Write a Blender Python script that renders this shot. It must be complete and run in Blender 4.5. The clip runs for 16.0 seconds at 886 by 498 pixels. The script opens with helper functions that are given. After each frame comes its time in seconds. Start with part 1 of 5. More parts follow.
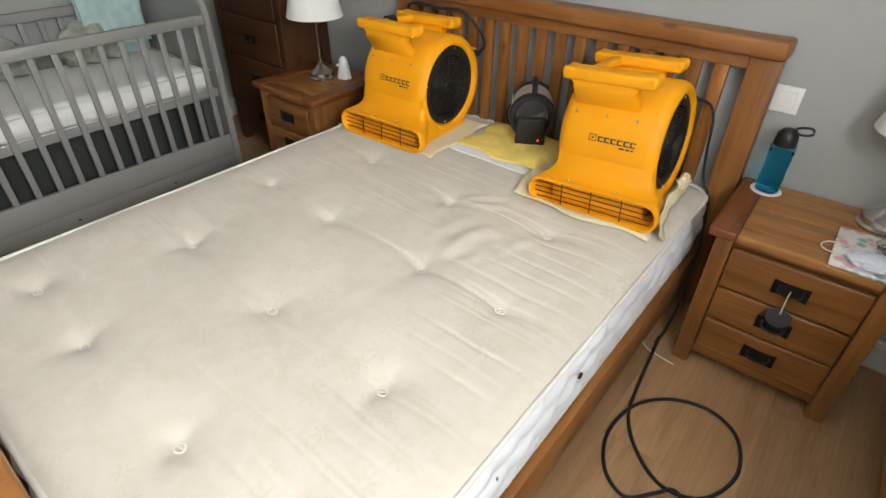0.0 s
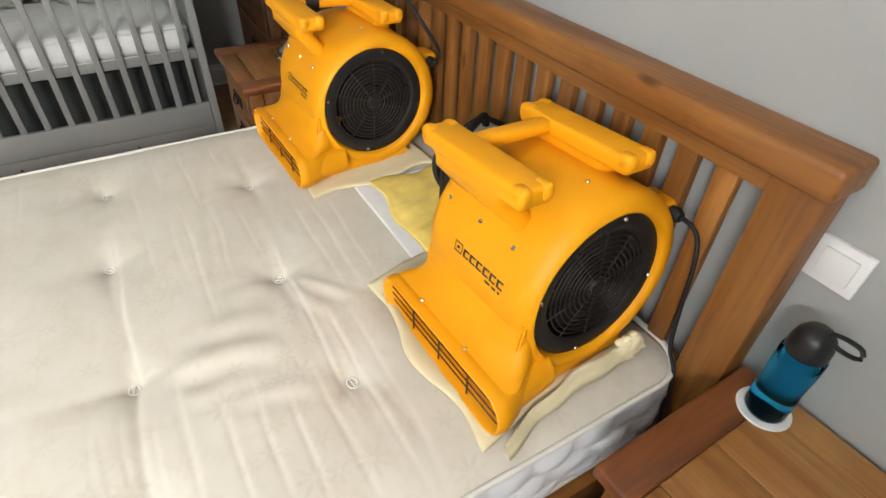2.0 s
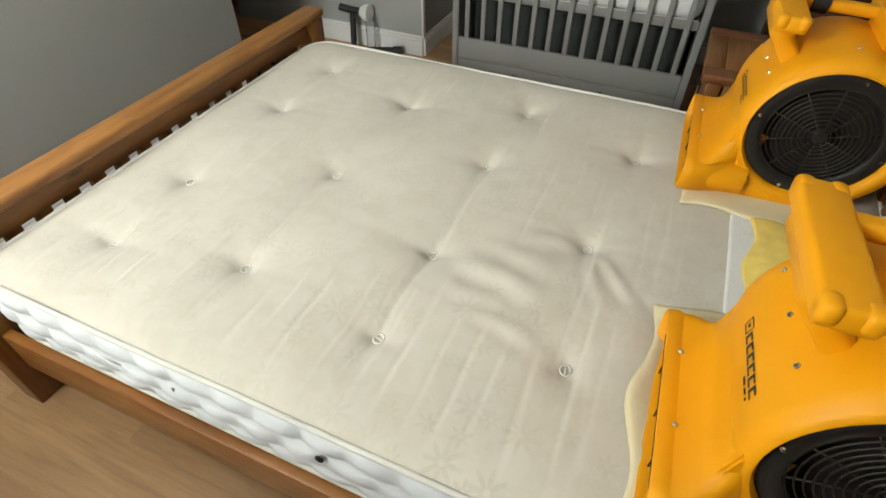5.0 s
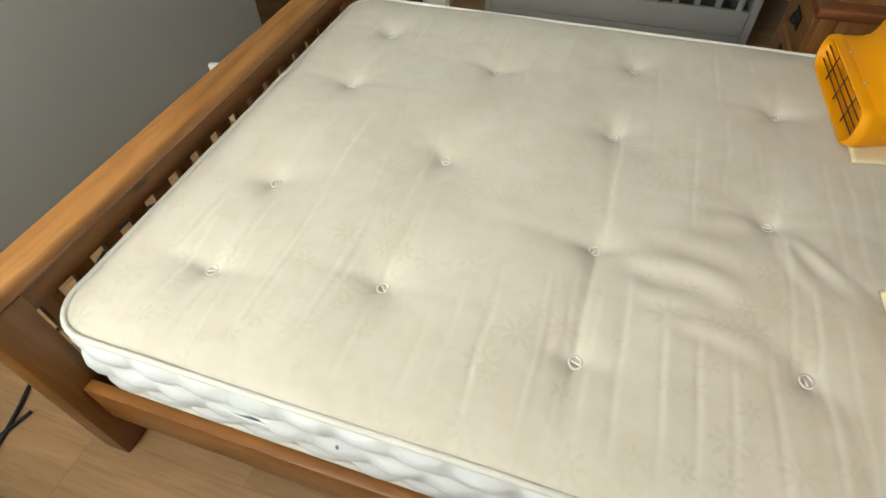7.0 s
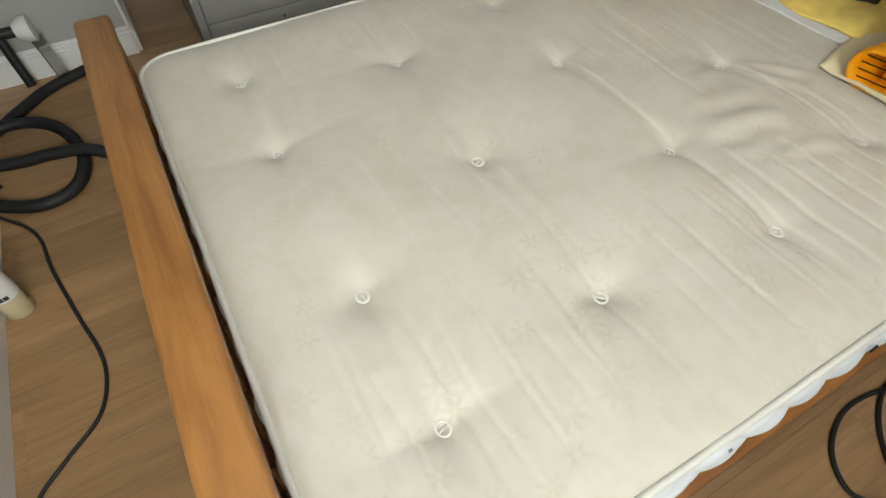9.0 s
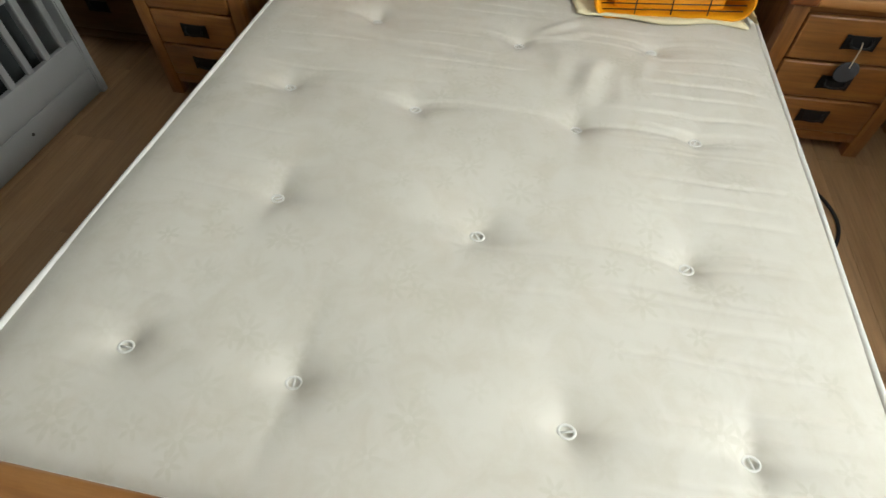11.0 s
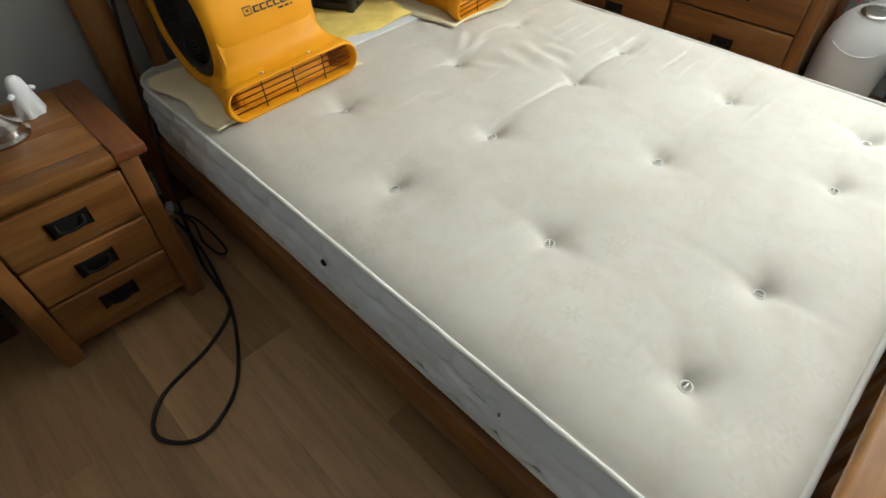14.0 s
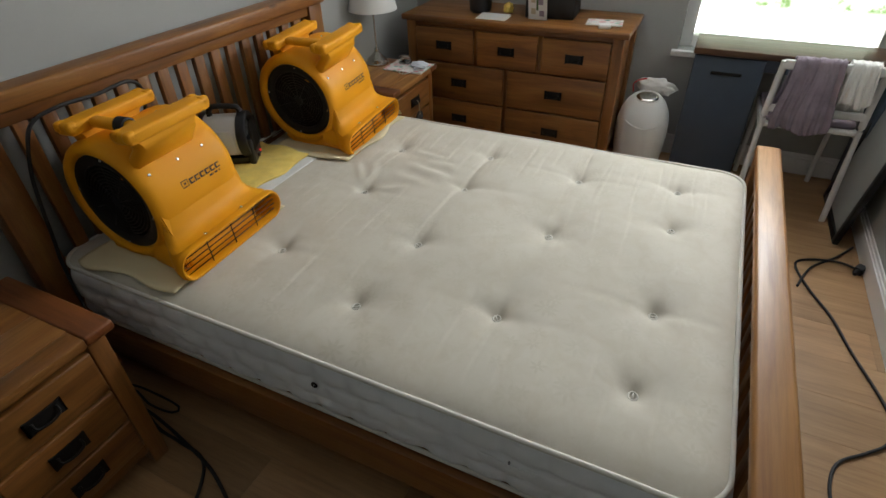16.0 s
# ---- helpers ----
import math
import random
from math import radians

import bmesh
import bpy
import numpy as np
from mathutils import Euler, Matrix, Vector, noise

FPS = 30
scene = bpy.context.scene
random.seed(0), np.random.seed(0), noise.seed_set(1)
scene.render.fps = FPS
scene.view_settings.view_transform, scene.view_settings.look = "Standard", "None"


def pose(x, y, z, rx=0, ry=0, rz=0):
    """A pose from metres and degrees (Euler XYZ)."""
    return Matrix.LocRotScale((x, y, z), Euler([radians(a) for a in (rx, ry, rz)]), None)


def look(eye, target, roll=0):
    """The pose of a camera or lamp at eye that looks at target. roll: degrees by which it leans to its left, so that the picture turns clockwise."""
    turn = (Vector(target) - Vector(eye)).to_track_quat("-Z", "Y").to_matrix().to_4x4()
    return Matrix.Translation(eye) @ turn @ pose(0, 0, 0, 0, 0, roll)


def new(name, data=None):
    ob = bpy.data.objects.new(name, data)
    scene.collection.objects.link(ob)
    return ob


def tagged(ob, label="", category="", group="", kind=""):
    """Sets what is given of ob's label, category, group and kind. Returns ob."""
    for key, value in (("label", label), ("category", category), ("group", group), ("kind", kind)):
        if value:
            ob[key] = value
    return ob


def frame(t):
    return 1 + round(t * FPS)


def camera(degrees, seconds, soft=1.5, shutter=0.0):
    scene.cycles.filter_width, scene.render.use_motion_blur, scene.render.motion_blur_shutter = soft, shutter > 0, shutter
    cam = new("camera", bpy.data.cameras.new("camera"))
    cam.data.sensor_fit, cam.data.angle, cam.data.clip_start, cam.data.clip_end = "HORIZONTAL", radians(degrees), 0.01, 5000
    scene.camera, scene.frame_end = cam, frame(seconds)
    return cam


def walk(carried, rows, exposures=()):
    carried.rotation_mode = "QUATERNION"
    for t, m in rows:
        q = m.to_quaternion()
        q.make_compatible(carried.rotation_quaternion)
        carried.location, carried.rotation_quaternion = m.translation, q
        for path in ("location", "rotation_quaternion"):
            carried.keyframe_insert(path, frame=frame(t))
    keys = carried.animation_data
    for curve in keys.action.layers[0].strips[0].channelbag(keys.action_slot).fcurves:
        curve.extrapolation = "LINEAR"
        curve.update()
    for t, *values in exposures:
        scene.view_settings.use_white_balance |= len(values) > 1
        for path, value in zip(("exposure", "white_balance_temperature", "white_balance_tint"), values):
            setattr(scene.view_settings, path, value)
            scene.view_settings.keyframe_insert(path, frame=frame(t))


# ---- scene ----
cam = camera(79.6, 16.0)
PATH = [
    (0, (1.705, 0.022, 1.401), (0.682, 1.283, 0.233), 0.8),
    (0.5, (1.635, 0.273, 1.39), (0.605, 1.5, 0.193), 0.7),
    (1, (1.629, 0.54, 1.386), (0.557, 1.683, 0.144), 0.7),
    (1.5, (1.733, 0.833, 1.375), (0.592, 1.854, 0.088), 2.0),
    (2, (1.718, 1.082, 1.36), (0.425, 1.902, 0.073), 3.0),
    (2.5, (1.67, 1.279, 1.377), (0.233, 1.793, 0.085), 2.4),
    (3, (1.652, 1.418, 1.386), (0.146, 1.57, 0.079), 2.0),
    (3.5, (1.673, 1.407, 1.392), (0.189, 1.28, 0.057), 2.3),
    (4, (1.7, 1.367, 1.374), (0.266, 1.015, 0.026), 1.6),
    (4.5, (1.727, 1.322, 1.363), (0.354, 0.812, 0.001), 1.3),
    (4.7, (1.73, 1.311, 1.361), (0.386, 0.752, -0.01), 1.4),
    (7, (1.678, 0.851, 1.292), (0.435, 0.413, -0.212), -1.5),
    (7.5, (1.599, 0.598, 1.255), (0.363, 0.321, -0.293), -0.5),
    (8, (1.565, 0.355, 1.24), (0.313, 0.323, -0.32), -0.0),
    (8.5, (1.567, 0.164, 1.253), (0.36, 0.45, -0.316), -0.3),
    (9, (1.438, 0.051, 1.233), (0.34, 0.661, -0.323), -0.9),
    (9.5, (1.312, -0.034, 1.247), (0.425, 0.865, -0.304), 0.2),
    (9.7, (1.256, -0.085, 1.243), (0.46, 0.906, -0.301), 0.3),
    (11.8, (0.428, -0.148, 1.273), (0.499, 1.131, -0.263), 1.1),
    (12, (0.330, -0.136, 1.245), (0.472, 1.150, -0.281), 0.8),
    (12.5, (0.077, 0.007, 1.217), (0.395, 1.269, -0.301), 0.5),
    (13, (-0.067, 0.083, 1.248), (0.48, 1.28, -0.258), 0.4),
    (13.5, (-0.261, 0.078, 1.265), (0.518, 1.183, -0.21), -0.8),
    (14, (-0.419, 0.141, 1.29), (0.553, 1.128, -0.152), -0.5),
    (14.5, (-0.491, 0.226, 1.336), (0.654, 1.116, -0.042), -0.5),
    (15, (-0.629, 0.212, 1.421), (0.659, 1.014, 0.118), -1.0),
    (15.5, (-0.686, 0.209, 1.473), (0.699, 0.964, 0.243), -1.6),
    (16, (-0.688, 0.213, 1.474), (0.754, 0.93, 0.289), -1.6),
]
walk(cam, [(t, look(eye, target, roll)) for t, eye, target, roll in PATH],
     [(0, -0.44, 6700, 15), (1.5, -0.26, 6700, 15), (3, -0.13, 6850, 13), (4.5, -0.48, 6850, 9), (7, -0.62, 7100, 8), (9, -0.78, 6800, 9),
      (11.8, -0.4, 6400, 9), (13, -0.08, 6400, 10), (14, -0.33, 6400, 10), (15, -0.76, 6350, 10), (16, -1.0, 6550, 12)])

# ---- world and light ----
world = bpy.data.worlds.new("sky")
scene.world = world
world.use_nodes = True
_n = world.node_tree.nodes
_sky = _n.new("ShaderNodeTexSky")
_sky.sky_type, _sky.sun_disc = "NISHITA", False
_sky.sun_elevation, _sky.sun_rotation = radians(48), radians(20)
_n["Background"].inputs["Strength"].default_value = 0.15
world.node_tree.links.new(_sky.outputs["Color"], _n["Background"].inputs["Color"])

WALL_Y = 1.963      # wall behind the headboard
FOOT_Y = -0.63      # wall beyond the foot of the bed
WIN_X = 2.56        # window wall
CRIB_X = -1.62      # wall behind the crib
STEP_X, STEP_Y = -1.04, -0.05   # corner of the wall beside the crib
PASS_X = -0.22      # end of the foot wall, where the passage begins
CEIL = 2.4
WIN_Y0, WIN_Y1, WIN_Z0, WIN_Z1 = -0.60, 0.36, 0.60, 2.10

sun_data = bpy.data.lights.new("sun", "SUN")
sun_data.energy, sun_data.angle, sun_data.color = 5.0, radians(0.5), (1.0, 0.95, 0.87)
sun = new("sun", sun_data)
sun.matrix_world = look((6, 8, 9), (4.5, 0, 0))
sky_data = bpy.data.lights.new("window_daylight", "AREA")
sky_data.shape, sky_data.size, sky_data.size_y = "RECTANGLE", WIN_Y1 - WIN_Y0 - 0.1, 0.55
sky_data.energy, sky_data.color = 109.0, (0.93, 0.97, 1.0)
sky_lamp = new("window_daylight", sky_data)
sky_lamp.matrix_world = look((WIN_X + 0.06, (WIN_Y0 + WIN_Y1) / 2, 1.74), (WIN_X - 0.94, (WIN_Y0 + WIN_Y1) / 2, 2.14))


# ---- materials ----
def nodes_of(name):
    m = bpy.data.materials.new(name)
    m.use_nodes = True
    t = m.node_tree
    return m, t, t.nodes["Principled BSDF"]


def ramp(t, fac, stops):
    r = t.nodes.new("ShaderNodeValToRGB")
    e = r.color_ramp.elements
    while len(e) < len(stops):
        e.new(0.5)
    for k, (p, c) in zip(e, stops):
        k.position, k.color = p, (*c, 1)
    t.links.new(fac, r.inputs["Fac"])
    return r.outputs["Color"]


def coords(t, scale=(1, 1, 1), shift=True):
    tc, mp = t.nodes.new("ShaderNodeTexCoord"), t.nodes.new("ShaderNodeMapping")
    mp.inputs["Scale"].default_value = scale
    t.links.new(tc.outputs["Object"], mp.inputs["Vector"])
    if shift:
        oi, mul = t.nodes.new("ShaderNodeObjectInfo"), t.nodes.new("ShaderNodeVectorMath")
        mul.operation = "MULTIPLY"
        mul.inputs[1].default_value = (37.0, 23.0, 51.0)
        t.links.new(oi.outputs["Random"], mul.inputs[0])
        t.links.new(mul.outputs["Vector"], mp.inputs["Location"])
    return mp.outputs["Vector"]


def noise_of(t, vec, scale, detail=4.0, rough=0.55, distort=0.0):
    n = t.nodes.new("ShaderNodeTexNoise")
    n.inputs["Scale"].default_value, n.inputs["Detail"].default_value = scale, detail
    n.inputs["Roughness"].default_value, n.inputs["Distortion"].default_value = rough, distort
    t.links.new(vec, n.inputs["Vector"])
    return n.outputs["Fac"]


def mixed(t, fac, a, b, kind="MIX"):
    m = t.nodes.new("ShaderNodeMix")
    m.data_type, m.blend_type = "RGBA", kind
    for sock, v in ((m.inputs[0], fac), (m.inputs[6], a), (m.inputs[7], b)):
        if isinstance(v, bpy.types.NodeSocket):
            t.links.new(v, sock)
        else:
            sock.default_value = v if isinstance(v, float) else (*v, 1)
    return m.outputs[2]


def bump(t, bsdf, fac, strength, distance=0.002):
    b = t.nodes.new("ShaderNodeBump")
    b.inputs["Strength"].default_value, b.inputs["Distance"].default_value = strength, distance
    t.links.new(fac, b.inputs["Height"])
    t.links.new(b.outputs["Normal"], bsdf.inputs["Normal"])


def plain(name, colour, rough=0.5, vary=0.12, scale=8.0, grain=120.0, relief=0.15, metal=0.0, spec=0.5):
    """A surface of one colour with soft stains and a fine relief."""
    m, t, b = nodes_of(name)
    v = coords(t)
    big, fine = noise_of(t, v, scale, 5.0), noise_of(t, v, grain, 3.0)
    lo, hi = tuple(c * (1 - vary) for c in colour), tuple(min(1.0, c * (1 + vary * 0.6)) for c in colour)
    col = ramp(t, big, [(0.3, lo), (0.7, hi)])
    col = mixed(t, 0.25, col, ramp(t, fine, [(0.3, lo), (0.7, hi)]))
    t.links.new(col, b.inputs["Base Color"])
    rr = ramp(t, big, [(0.25, (max(0.0, rough - 0.08),) * 3), (0.75, (min(1.0, rough + 0.1),) * 3)])
    t.links.new(rr, b.inputs["Roughness"])
    b.inputs["Metallic"].default_value, b.inputs["Specular IOR Level"].default_value = metal, spec
    if relief:
        bump(t, b, fine, relief)
    return m


def wood(name, dark, mid, light, axis, rough=0.37, knots=True, relief=0.12):
    """Oak with grain along one axis of the piece."""
    m, t, b = nodes_of(name)
    stretch = [9.0, 9.0, 9.0]
    stretch[axis] = 1.1
    v = coords(t, tuple(stretch))
    broad = noise_of(t, v, 1.6, 6.0, 0.6, 0.7)
    stretch = [60.0, 60.0, 60.0]
    stretch[axis] = 2.0
    fine = noise_of(t, coords(t, tuple(stretch)), 2.0, 5.0, 0.7, 0.2)
    col = ramp(t, broad, [(0.25, dark), (0.48, mid), (0.75, light)])
    col = mixed(t, 0.55, col, ramp(t, fine, [(0.3, tuple(c * 0.4 for c in mid)), (0.55, light)]), "SOFT_LIGHT")
    if knots:
        stretch = [7.0, 7.0, 7.0]
        stretch[axis] = 2.2
        vo = t.nodes.new("ShaderNodeTexVoronoi")
        vo.inputs["Scale"].default_value = 1.0
        t.links.new(coords(t, tuple(stretch)), vo.inputs["Vector"])
        col = mixed(t, ramp(t, vo.outputs["Distance"], [(0.025, (0.8,) * 3), (0.075, (0.0,) * 3)]), col, tuple(c * 0.3 for c in dark))
    if knots:       # glued staves of uneven tone
        stretch = [11.0, 11.0, 11.0]
        stretch[axis] = 0.6
        fl = t.nodes.new("ShaderNodeVectorMath")
        fl.operation = "FLOOR"
        t.links.new(coords(t, tuple(stretch)), fl.inputs[0])
        wn = t.nodes.new("ShaderNodeTexWhiteNoise")
        t.links.new(fl.outputs["Vector"], wn.inputs["Vector"])
        col = mixed(t, 1.0, col, ramp(t, wn.outputs["Value"], [(0.0, (0.93, 0.92, 0.91)), (0.5, (1.0, 1.0, 1.0)), (1.0, (1.05, 1.05, 1.05))]), "MULTIPLY")
    oi = t.nodes.new("ShaderNodeObjectInfo")
    tone = ramp(t, oi.outputs["Random"], [(0.0, (0.82, 0.8, 0.78)), (1.0, (1.12, 1.1, 1.08))])
    col = mixed(t, 1.0, col, tone, "MULTIPLY")
    t.links.new(col, b.inputs["Base Color"])
    t.links.new(ramp(t, fine, [(0.3, (rough + 0.12,) * 3), (0.7, (rough - 0.06,) * 3)]), b.inputs["Roughness"])
    bump(t, b, fine, relief, 0.0015)
    return m


OAK = ((0.145, 0.061, 0.017), (0.265, 0.128, 0.037), (0.385, 0.212, 0.068))
# oak darkened for the tall chest: its corner's shade put into the colour
SHADED_OAK = ((0.055, 0.024, 0.009), (0.10, 0.047, 0.018), (0.15, 0.076, 0.03))
SHADED_X, SHADED_Z = (wood("shaded_oak_" + "xyz"[k], *SHADED_OAK, k) for k in (0, 2))
RED_OAK_Y = wood("reddish_oak_y", (0.12, 0.042, 0.014), (0.215, 0.085, 0.026), (0.30, 0.135, 0.045), 1)
OAK_X, OAK_Y, OAK_Z = (wood("oak_" + "xyz"[k], *OAK, k) for k in range(3))
LIGHT_OAK_X = wood("light_oak_x", (0.21, 0.098, 0.030), (0.345, 0.185, 0.066), (0.45, 0.27, 0.112), 0)
LAMINATE = wood("oak_laminate", (0.30, 0.194, 0.105), (0.395, 0.265, 0.149), (0.475, 0.332, 0.199), 1, 0.38, False, 0.05)
WALL_PAINT = plain("grey_wall_paint", (0.37, 0.375, 0.36), 0.75, 0.05, 1.5, 220, 0.08, 0, 0.3)
CEILING_PAINT = plain("white_ceiling_paint", (0.76, 0.76, 0.74), 0.85, 0.03, 2, 200, 0.06, 0, 0.3)
WHITE_GLOSS = plain("white_gloss_paint", (0.8, 0.8, 0.79), 0.35, 0.04, 3, 90, 0.04)
CRIB_GREY = plain("grey_crib_paint", (0.272, 0.268, 0.255), 0.5, 0.06, 4, 140, 0.06)
YELLOW = plain("yellow_moulded_plastic", (0.83, 0.345, 0.003), 0.55, 0.05, 5, 420, 0.05, 0, 0.35)
BLACK_PLASTIC = plain("black_plastic", (0.012, 0.012, 0.013), 0.42, 0.3, 12, 300, 0.08)
BLACK_RUBBER = plain("black_rubber", (0.011, 0.011, 0.012), 0.6, 0.3, 20, 300, 0.1)
BLACK_IRON = plain("black_iron", (0.018, 0.017, 0.016), 0.5, 0.3, 25, 220, 0.25, 0.6)
WIRE = plain("dark_wire", (0.035, 0.03, 0.026), 0.45, 0.2, 20, 200, 0.0, 0.5)
NICKEL = plain("brushed_nickel", (0.55, 0.52, 0.48), 0.18, 0.05, 10, 200, 0.03, 1.0)
STEEL = plain("bright_steel", (0.75, 0.75, 0.74), 0.25, 0.05, 30, 200, 0.0, 1.0)
WHITE_PLASTIC = plain("white_plastic", (0.78, 0.78, 0.76), 0.4, 0.03, 6, 200, 0.03)
PAPER = plain("white_paper", (0.78, 0.77, 0.74), 0.8, 0.04, 10, 200, 0.05)
INK = plain("dark_ink", (0.03, 0.025, 0.02), 0.6, 0.1, 20, 200, 0.0)
DARK_SLOT = plain("dark_interior", (0.015, 0.011, 0.008), 0.9, 0.2, 10, 100, 0.0)
PIPING = plain("white_piping", (0.74, 0.72, 0.66), 0.75, 0.06, 20, 500, 0.3)
CREAM_CLOTH = plain("cream_cloth", (0.80, 0.70, 0.45), 0.9, 0.07, 9, 500, 0.4)
YELLOW_CLOTH = plain("yellow_cloth", (0.87, 0.65, 0.165), 0.9, 0.16, 22, 450, 0.5)
SHEET_WHITE = plain("quilted_white_cotton", (0.78, 0.78, 0.76), 0.9, 0.06, 30, 260, 0.6)
TEAL_CLOTH = plain("pale_teal_cloth", (0.42, 0.58, 0.57), 0.9, 0.2, 26, 300, 0.4)
MIXED_CLOTH = plain("patterned_soft_cloth", (0.34, 0.36, 0.31), 0.95, 0.55, 18, 200, 0.4)
# dark navy desk paint, made lighter and bluer to hold the window's haze
HAZY_NAVY = plain("hazy_navy_paint", (0.055, 0.078, 0.115), 0.5, 0.2, 4, 150, 0.08)
MAUVE_CLOTH = plain("mauve_cloth", (0.29, 0.235, 0.285), 0.95, 0.3, 16, 300, 0.5)
STITCH = plain("grey_webbing", (0.25, 0.26, 0.28), 0.85, 0.15, 30, 400, 0.3)
TAG_SLATE = plain("dark_slate_tag", (0.05, 0.05, 0.052), 0.75, 0.2, 20, 200, 0.15)
STRING = plain("beige_string", (0.55, 0.47, 0.34), 0.9, 0.1, 60, 400, 0.3)
PALE_LIQUID = plain("pale_yellow_liquid", (0.62, 0.55, 0.36), 0.3, 0.06, 8, 100, 0.0)
MASK_BLUE = plain("pale_blue_mask_fabric", (0.66, 0.70, 0.76), 0.85, 0.06, 14, 300, 0.3)
RED_PLASTIC = plain("red_plastic", (0.6, 0.03, 0.03), 0.35, 0.05, 10, 100, 0.0)
CONCRETE = plain("pale_paving", (0.8, 0.79, 0.76), 0.85, 0.12, 2, 60, 0.3)
DARK_WOOD_EDGE = wood("dark_stained_wood", (0.06, 0.028, 0.014), (0.10, 0.05, 0.027), (0.15, 0.08, 0.04), 1)


def ticking(name):
    """Cream woven damask: faint lighter flowers in the weave."""
    m, t, b = nodes_of(name)
    v = coords(t, shift=False)
    soft = noise_of(t, v, 3.0, 4.0)
    col = ramp(t, soft, [(0.3, (0.61, 0.57, 0.485)), (0.7, (0.67, 0.63, 0.545))])
    col = mixed(t, 1.0, col, ramp(t, noise_of(t, v, 15.0, 6.0, 0.65, 0.6), [(0.34, (0.945, 0.93, 0.90)), (0.56, (1.0, 1.0, 1.0))]), "MULTIPLY")
    masks = []
    for scale, petals, size in ((9.0, 8.0, 0.36), (14.5, 6.0, 0.36)):
        mp = t.nodes.new("ShaderNodeVectorMath")
        mp.operation = "SCALE"
        mp.inputs["Scale"].default_value = scale
        t.links.new(v, mp.inputs[0])
        vo = t.nodes.new("ShaderNodeTexVoronoi")
        vo.voronoi_dimensions = "2D"
        vo.inputs["Scale"].default_value, vo.inputs["Randomness"].default_value = 1.0, 0.75
        t.links.new(mp.outputs["Vector"], vo.inputs["Vector"])
        sub = t.nodes.new("ShaderNodeVectorMath")
        sub.operation = "SUBTRACT"
        t.links.new(mp.outputs["Vector"], sub.inputs[0])
        t.links.new(vo.outputs["Position"], sub.inputs[1])
        sep = t.nodes.new("ShaderNodeSeparateXYZ")
        t.links.new(sub.outputs["Vector"], sep.inputs[0])

        def calc(op, a, c=None):
            n = t.nodes.new("ShaderNodeMath")
            n.operation = op
            for k, q in enumerate((a, c)):
                if isinstance(q, float):
                    n.inputs[k].default_value = q
                elif q is not None:
                    t.links.new(q, n.inputs[k])
            return n.outputs[0]

        def soft_step(v):
            n = t.nodes.new("ShaderNodeMath")
            n.operation, n.use_clamp = "MULTIPLY", True
            n.inputs[1].default_value = 11.0
            t.links.new(v, n.inputs[0])
            return n.outputs[0]

        wave = calc("COSINE", calc("MULTIPLY", calc("ARCTAN2", sep.outputs[1], sep.outputs[0]), petals))
        reach = calc("ADD", calc("MULTIPLY", wave, size * 0.32), size * 0.70)
        petal = calc("MULTIPLY", soft_step(calc("SUBTRACT", reach, vo.outputs["Distance"])), calc("GREATER_THAN", vo.outputs["Distance"], size * 0.16))
        cs = t.nodes.new("ShaderNodeSeparateColor")
        t.links.new(vo.outputs["Color"], cs.inputs["Color"])
        masks.append(calc("MULTIPLY", petal, calc("GREATER_THAN", cs.outputs[0], 0.42)))
    both = calc("MAXIMUM", masks[0], masks[1])
    worn = ramp(t, noise_of(t, v, 5.0, 3.0), [(0.38, (0.15,) * 3), (0.62, (1,) * 3)])
    mask = mixed(t, 1.0, mixed(t, 1.0, both, worn, "MULTIPLY"), ramp(t, noise_of(t, v, 90.0, 2.0), [(0.3, (0.4,) * 3), (0.6, (1,) * 3)]), "MULTIPLY")
    half = mixed(t, 1.0, mask, (0.72, 0.72, 0.72), "MULTIPLY")
    col = mixed(t, half, col, (0.56, 0.52, 0.42))
    t.links.new(col, b.inputs["Base Color"])
    t.links.new(ramp(t, mask, [(0.0, (0.8,) * 3), (1.0, (0.42,) * 3)]), b.inputs["Roughness"])
    b.inputs["Sheen Weight"].default_value = 0.15
    b.inputs["Specular IOR Level"].default_value = 0.35
    bump(t, b, noise_of(t, v, 700.0, 2.0), 0.25, 0.001)
    return m


TICKING = ticking("cream_damask_ticking")
BORDER_CLOTH = plain("white_border_cloth", (0.79, 0.81, 0.83), 0.8, 0.05, 8, 500, 0.3)


def floral(name):
    m, t, b = nodes_of(name)
    v = coords(t)
    vo = t.nodes.new("ShaderNodeTexVoronoi")
    vo.inputs["Scale"].default_value = 34.0
    t.links.new(v, vo.inputs["Vector"])
    sep = t.nodes.new("ShaderNodeSeparateColor")
    t.links.new(vo.outputs["Color"], sep.inputs["Color"])
    hue = ramp(t, sep.outputs[0], [(0.0, (0.78, 0.70, 0.66)), (0.3, (0.74, 0.30, 0.33)), (0.5, (0.78, 0.52, 0.5)), (0.62, (0.06, 0.28, 0.25)), (0.8, (0.30, 0.52, 0.42)), (1.0, (0.76, 0.60, 0.56))])
    col = mixed(t, ramp(t, vo.outputs["Distance"], [(0.35, (0,) * 3), (0.55, (1,) * 3)]), hue, (0.78, 0.76, 0.73))
    t.links.new(col, b.inputs["Base Color"])
    b.inputs["Roughness"].default_value = 0.5
    return m


FLORAL = floral("floral_print")


def clear(name, colour, rough=0.05, ior=1.45):
    m, t, b = nodes_of(name)
    b.inputs["Base Color"].default_value = (*colour, 1)
    b.inputs["Roughness"].default_value, b.inputs["IOR"].default_value = rough, ior
    b.inputs["Transmission Weight"].default_value = 1.0
    return m


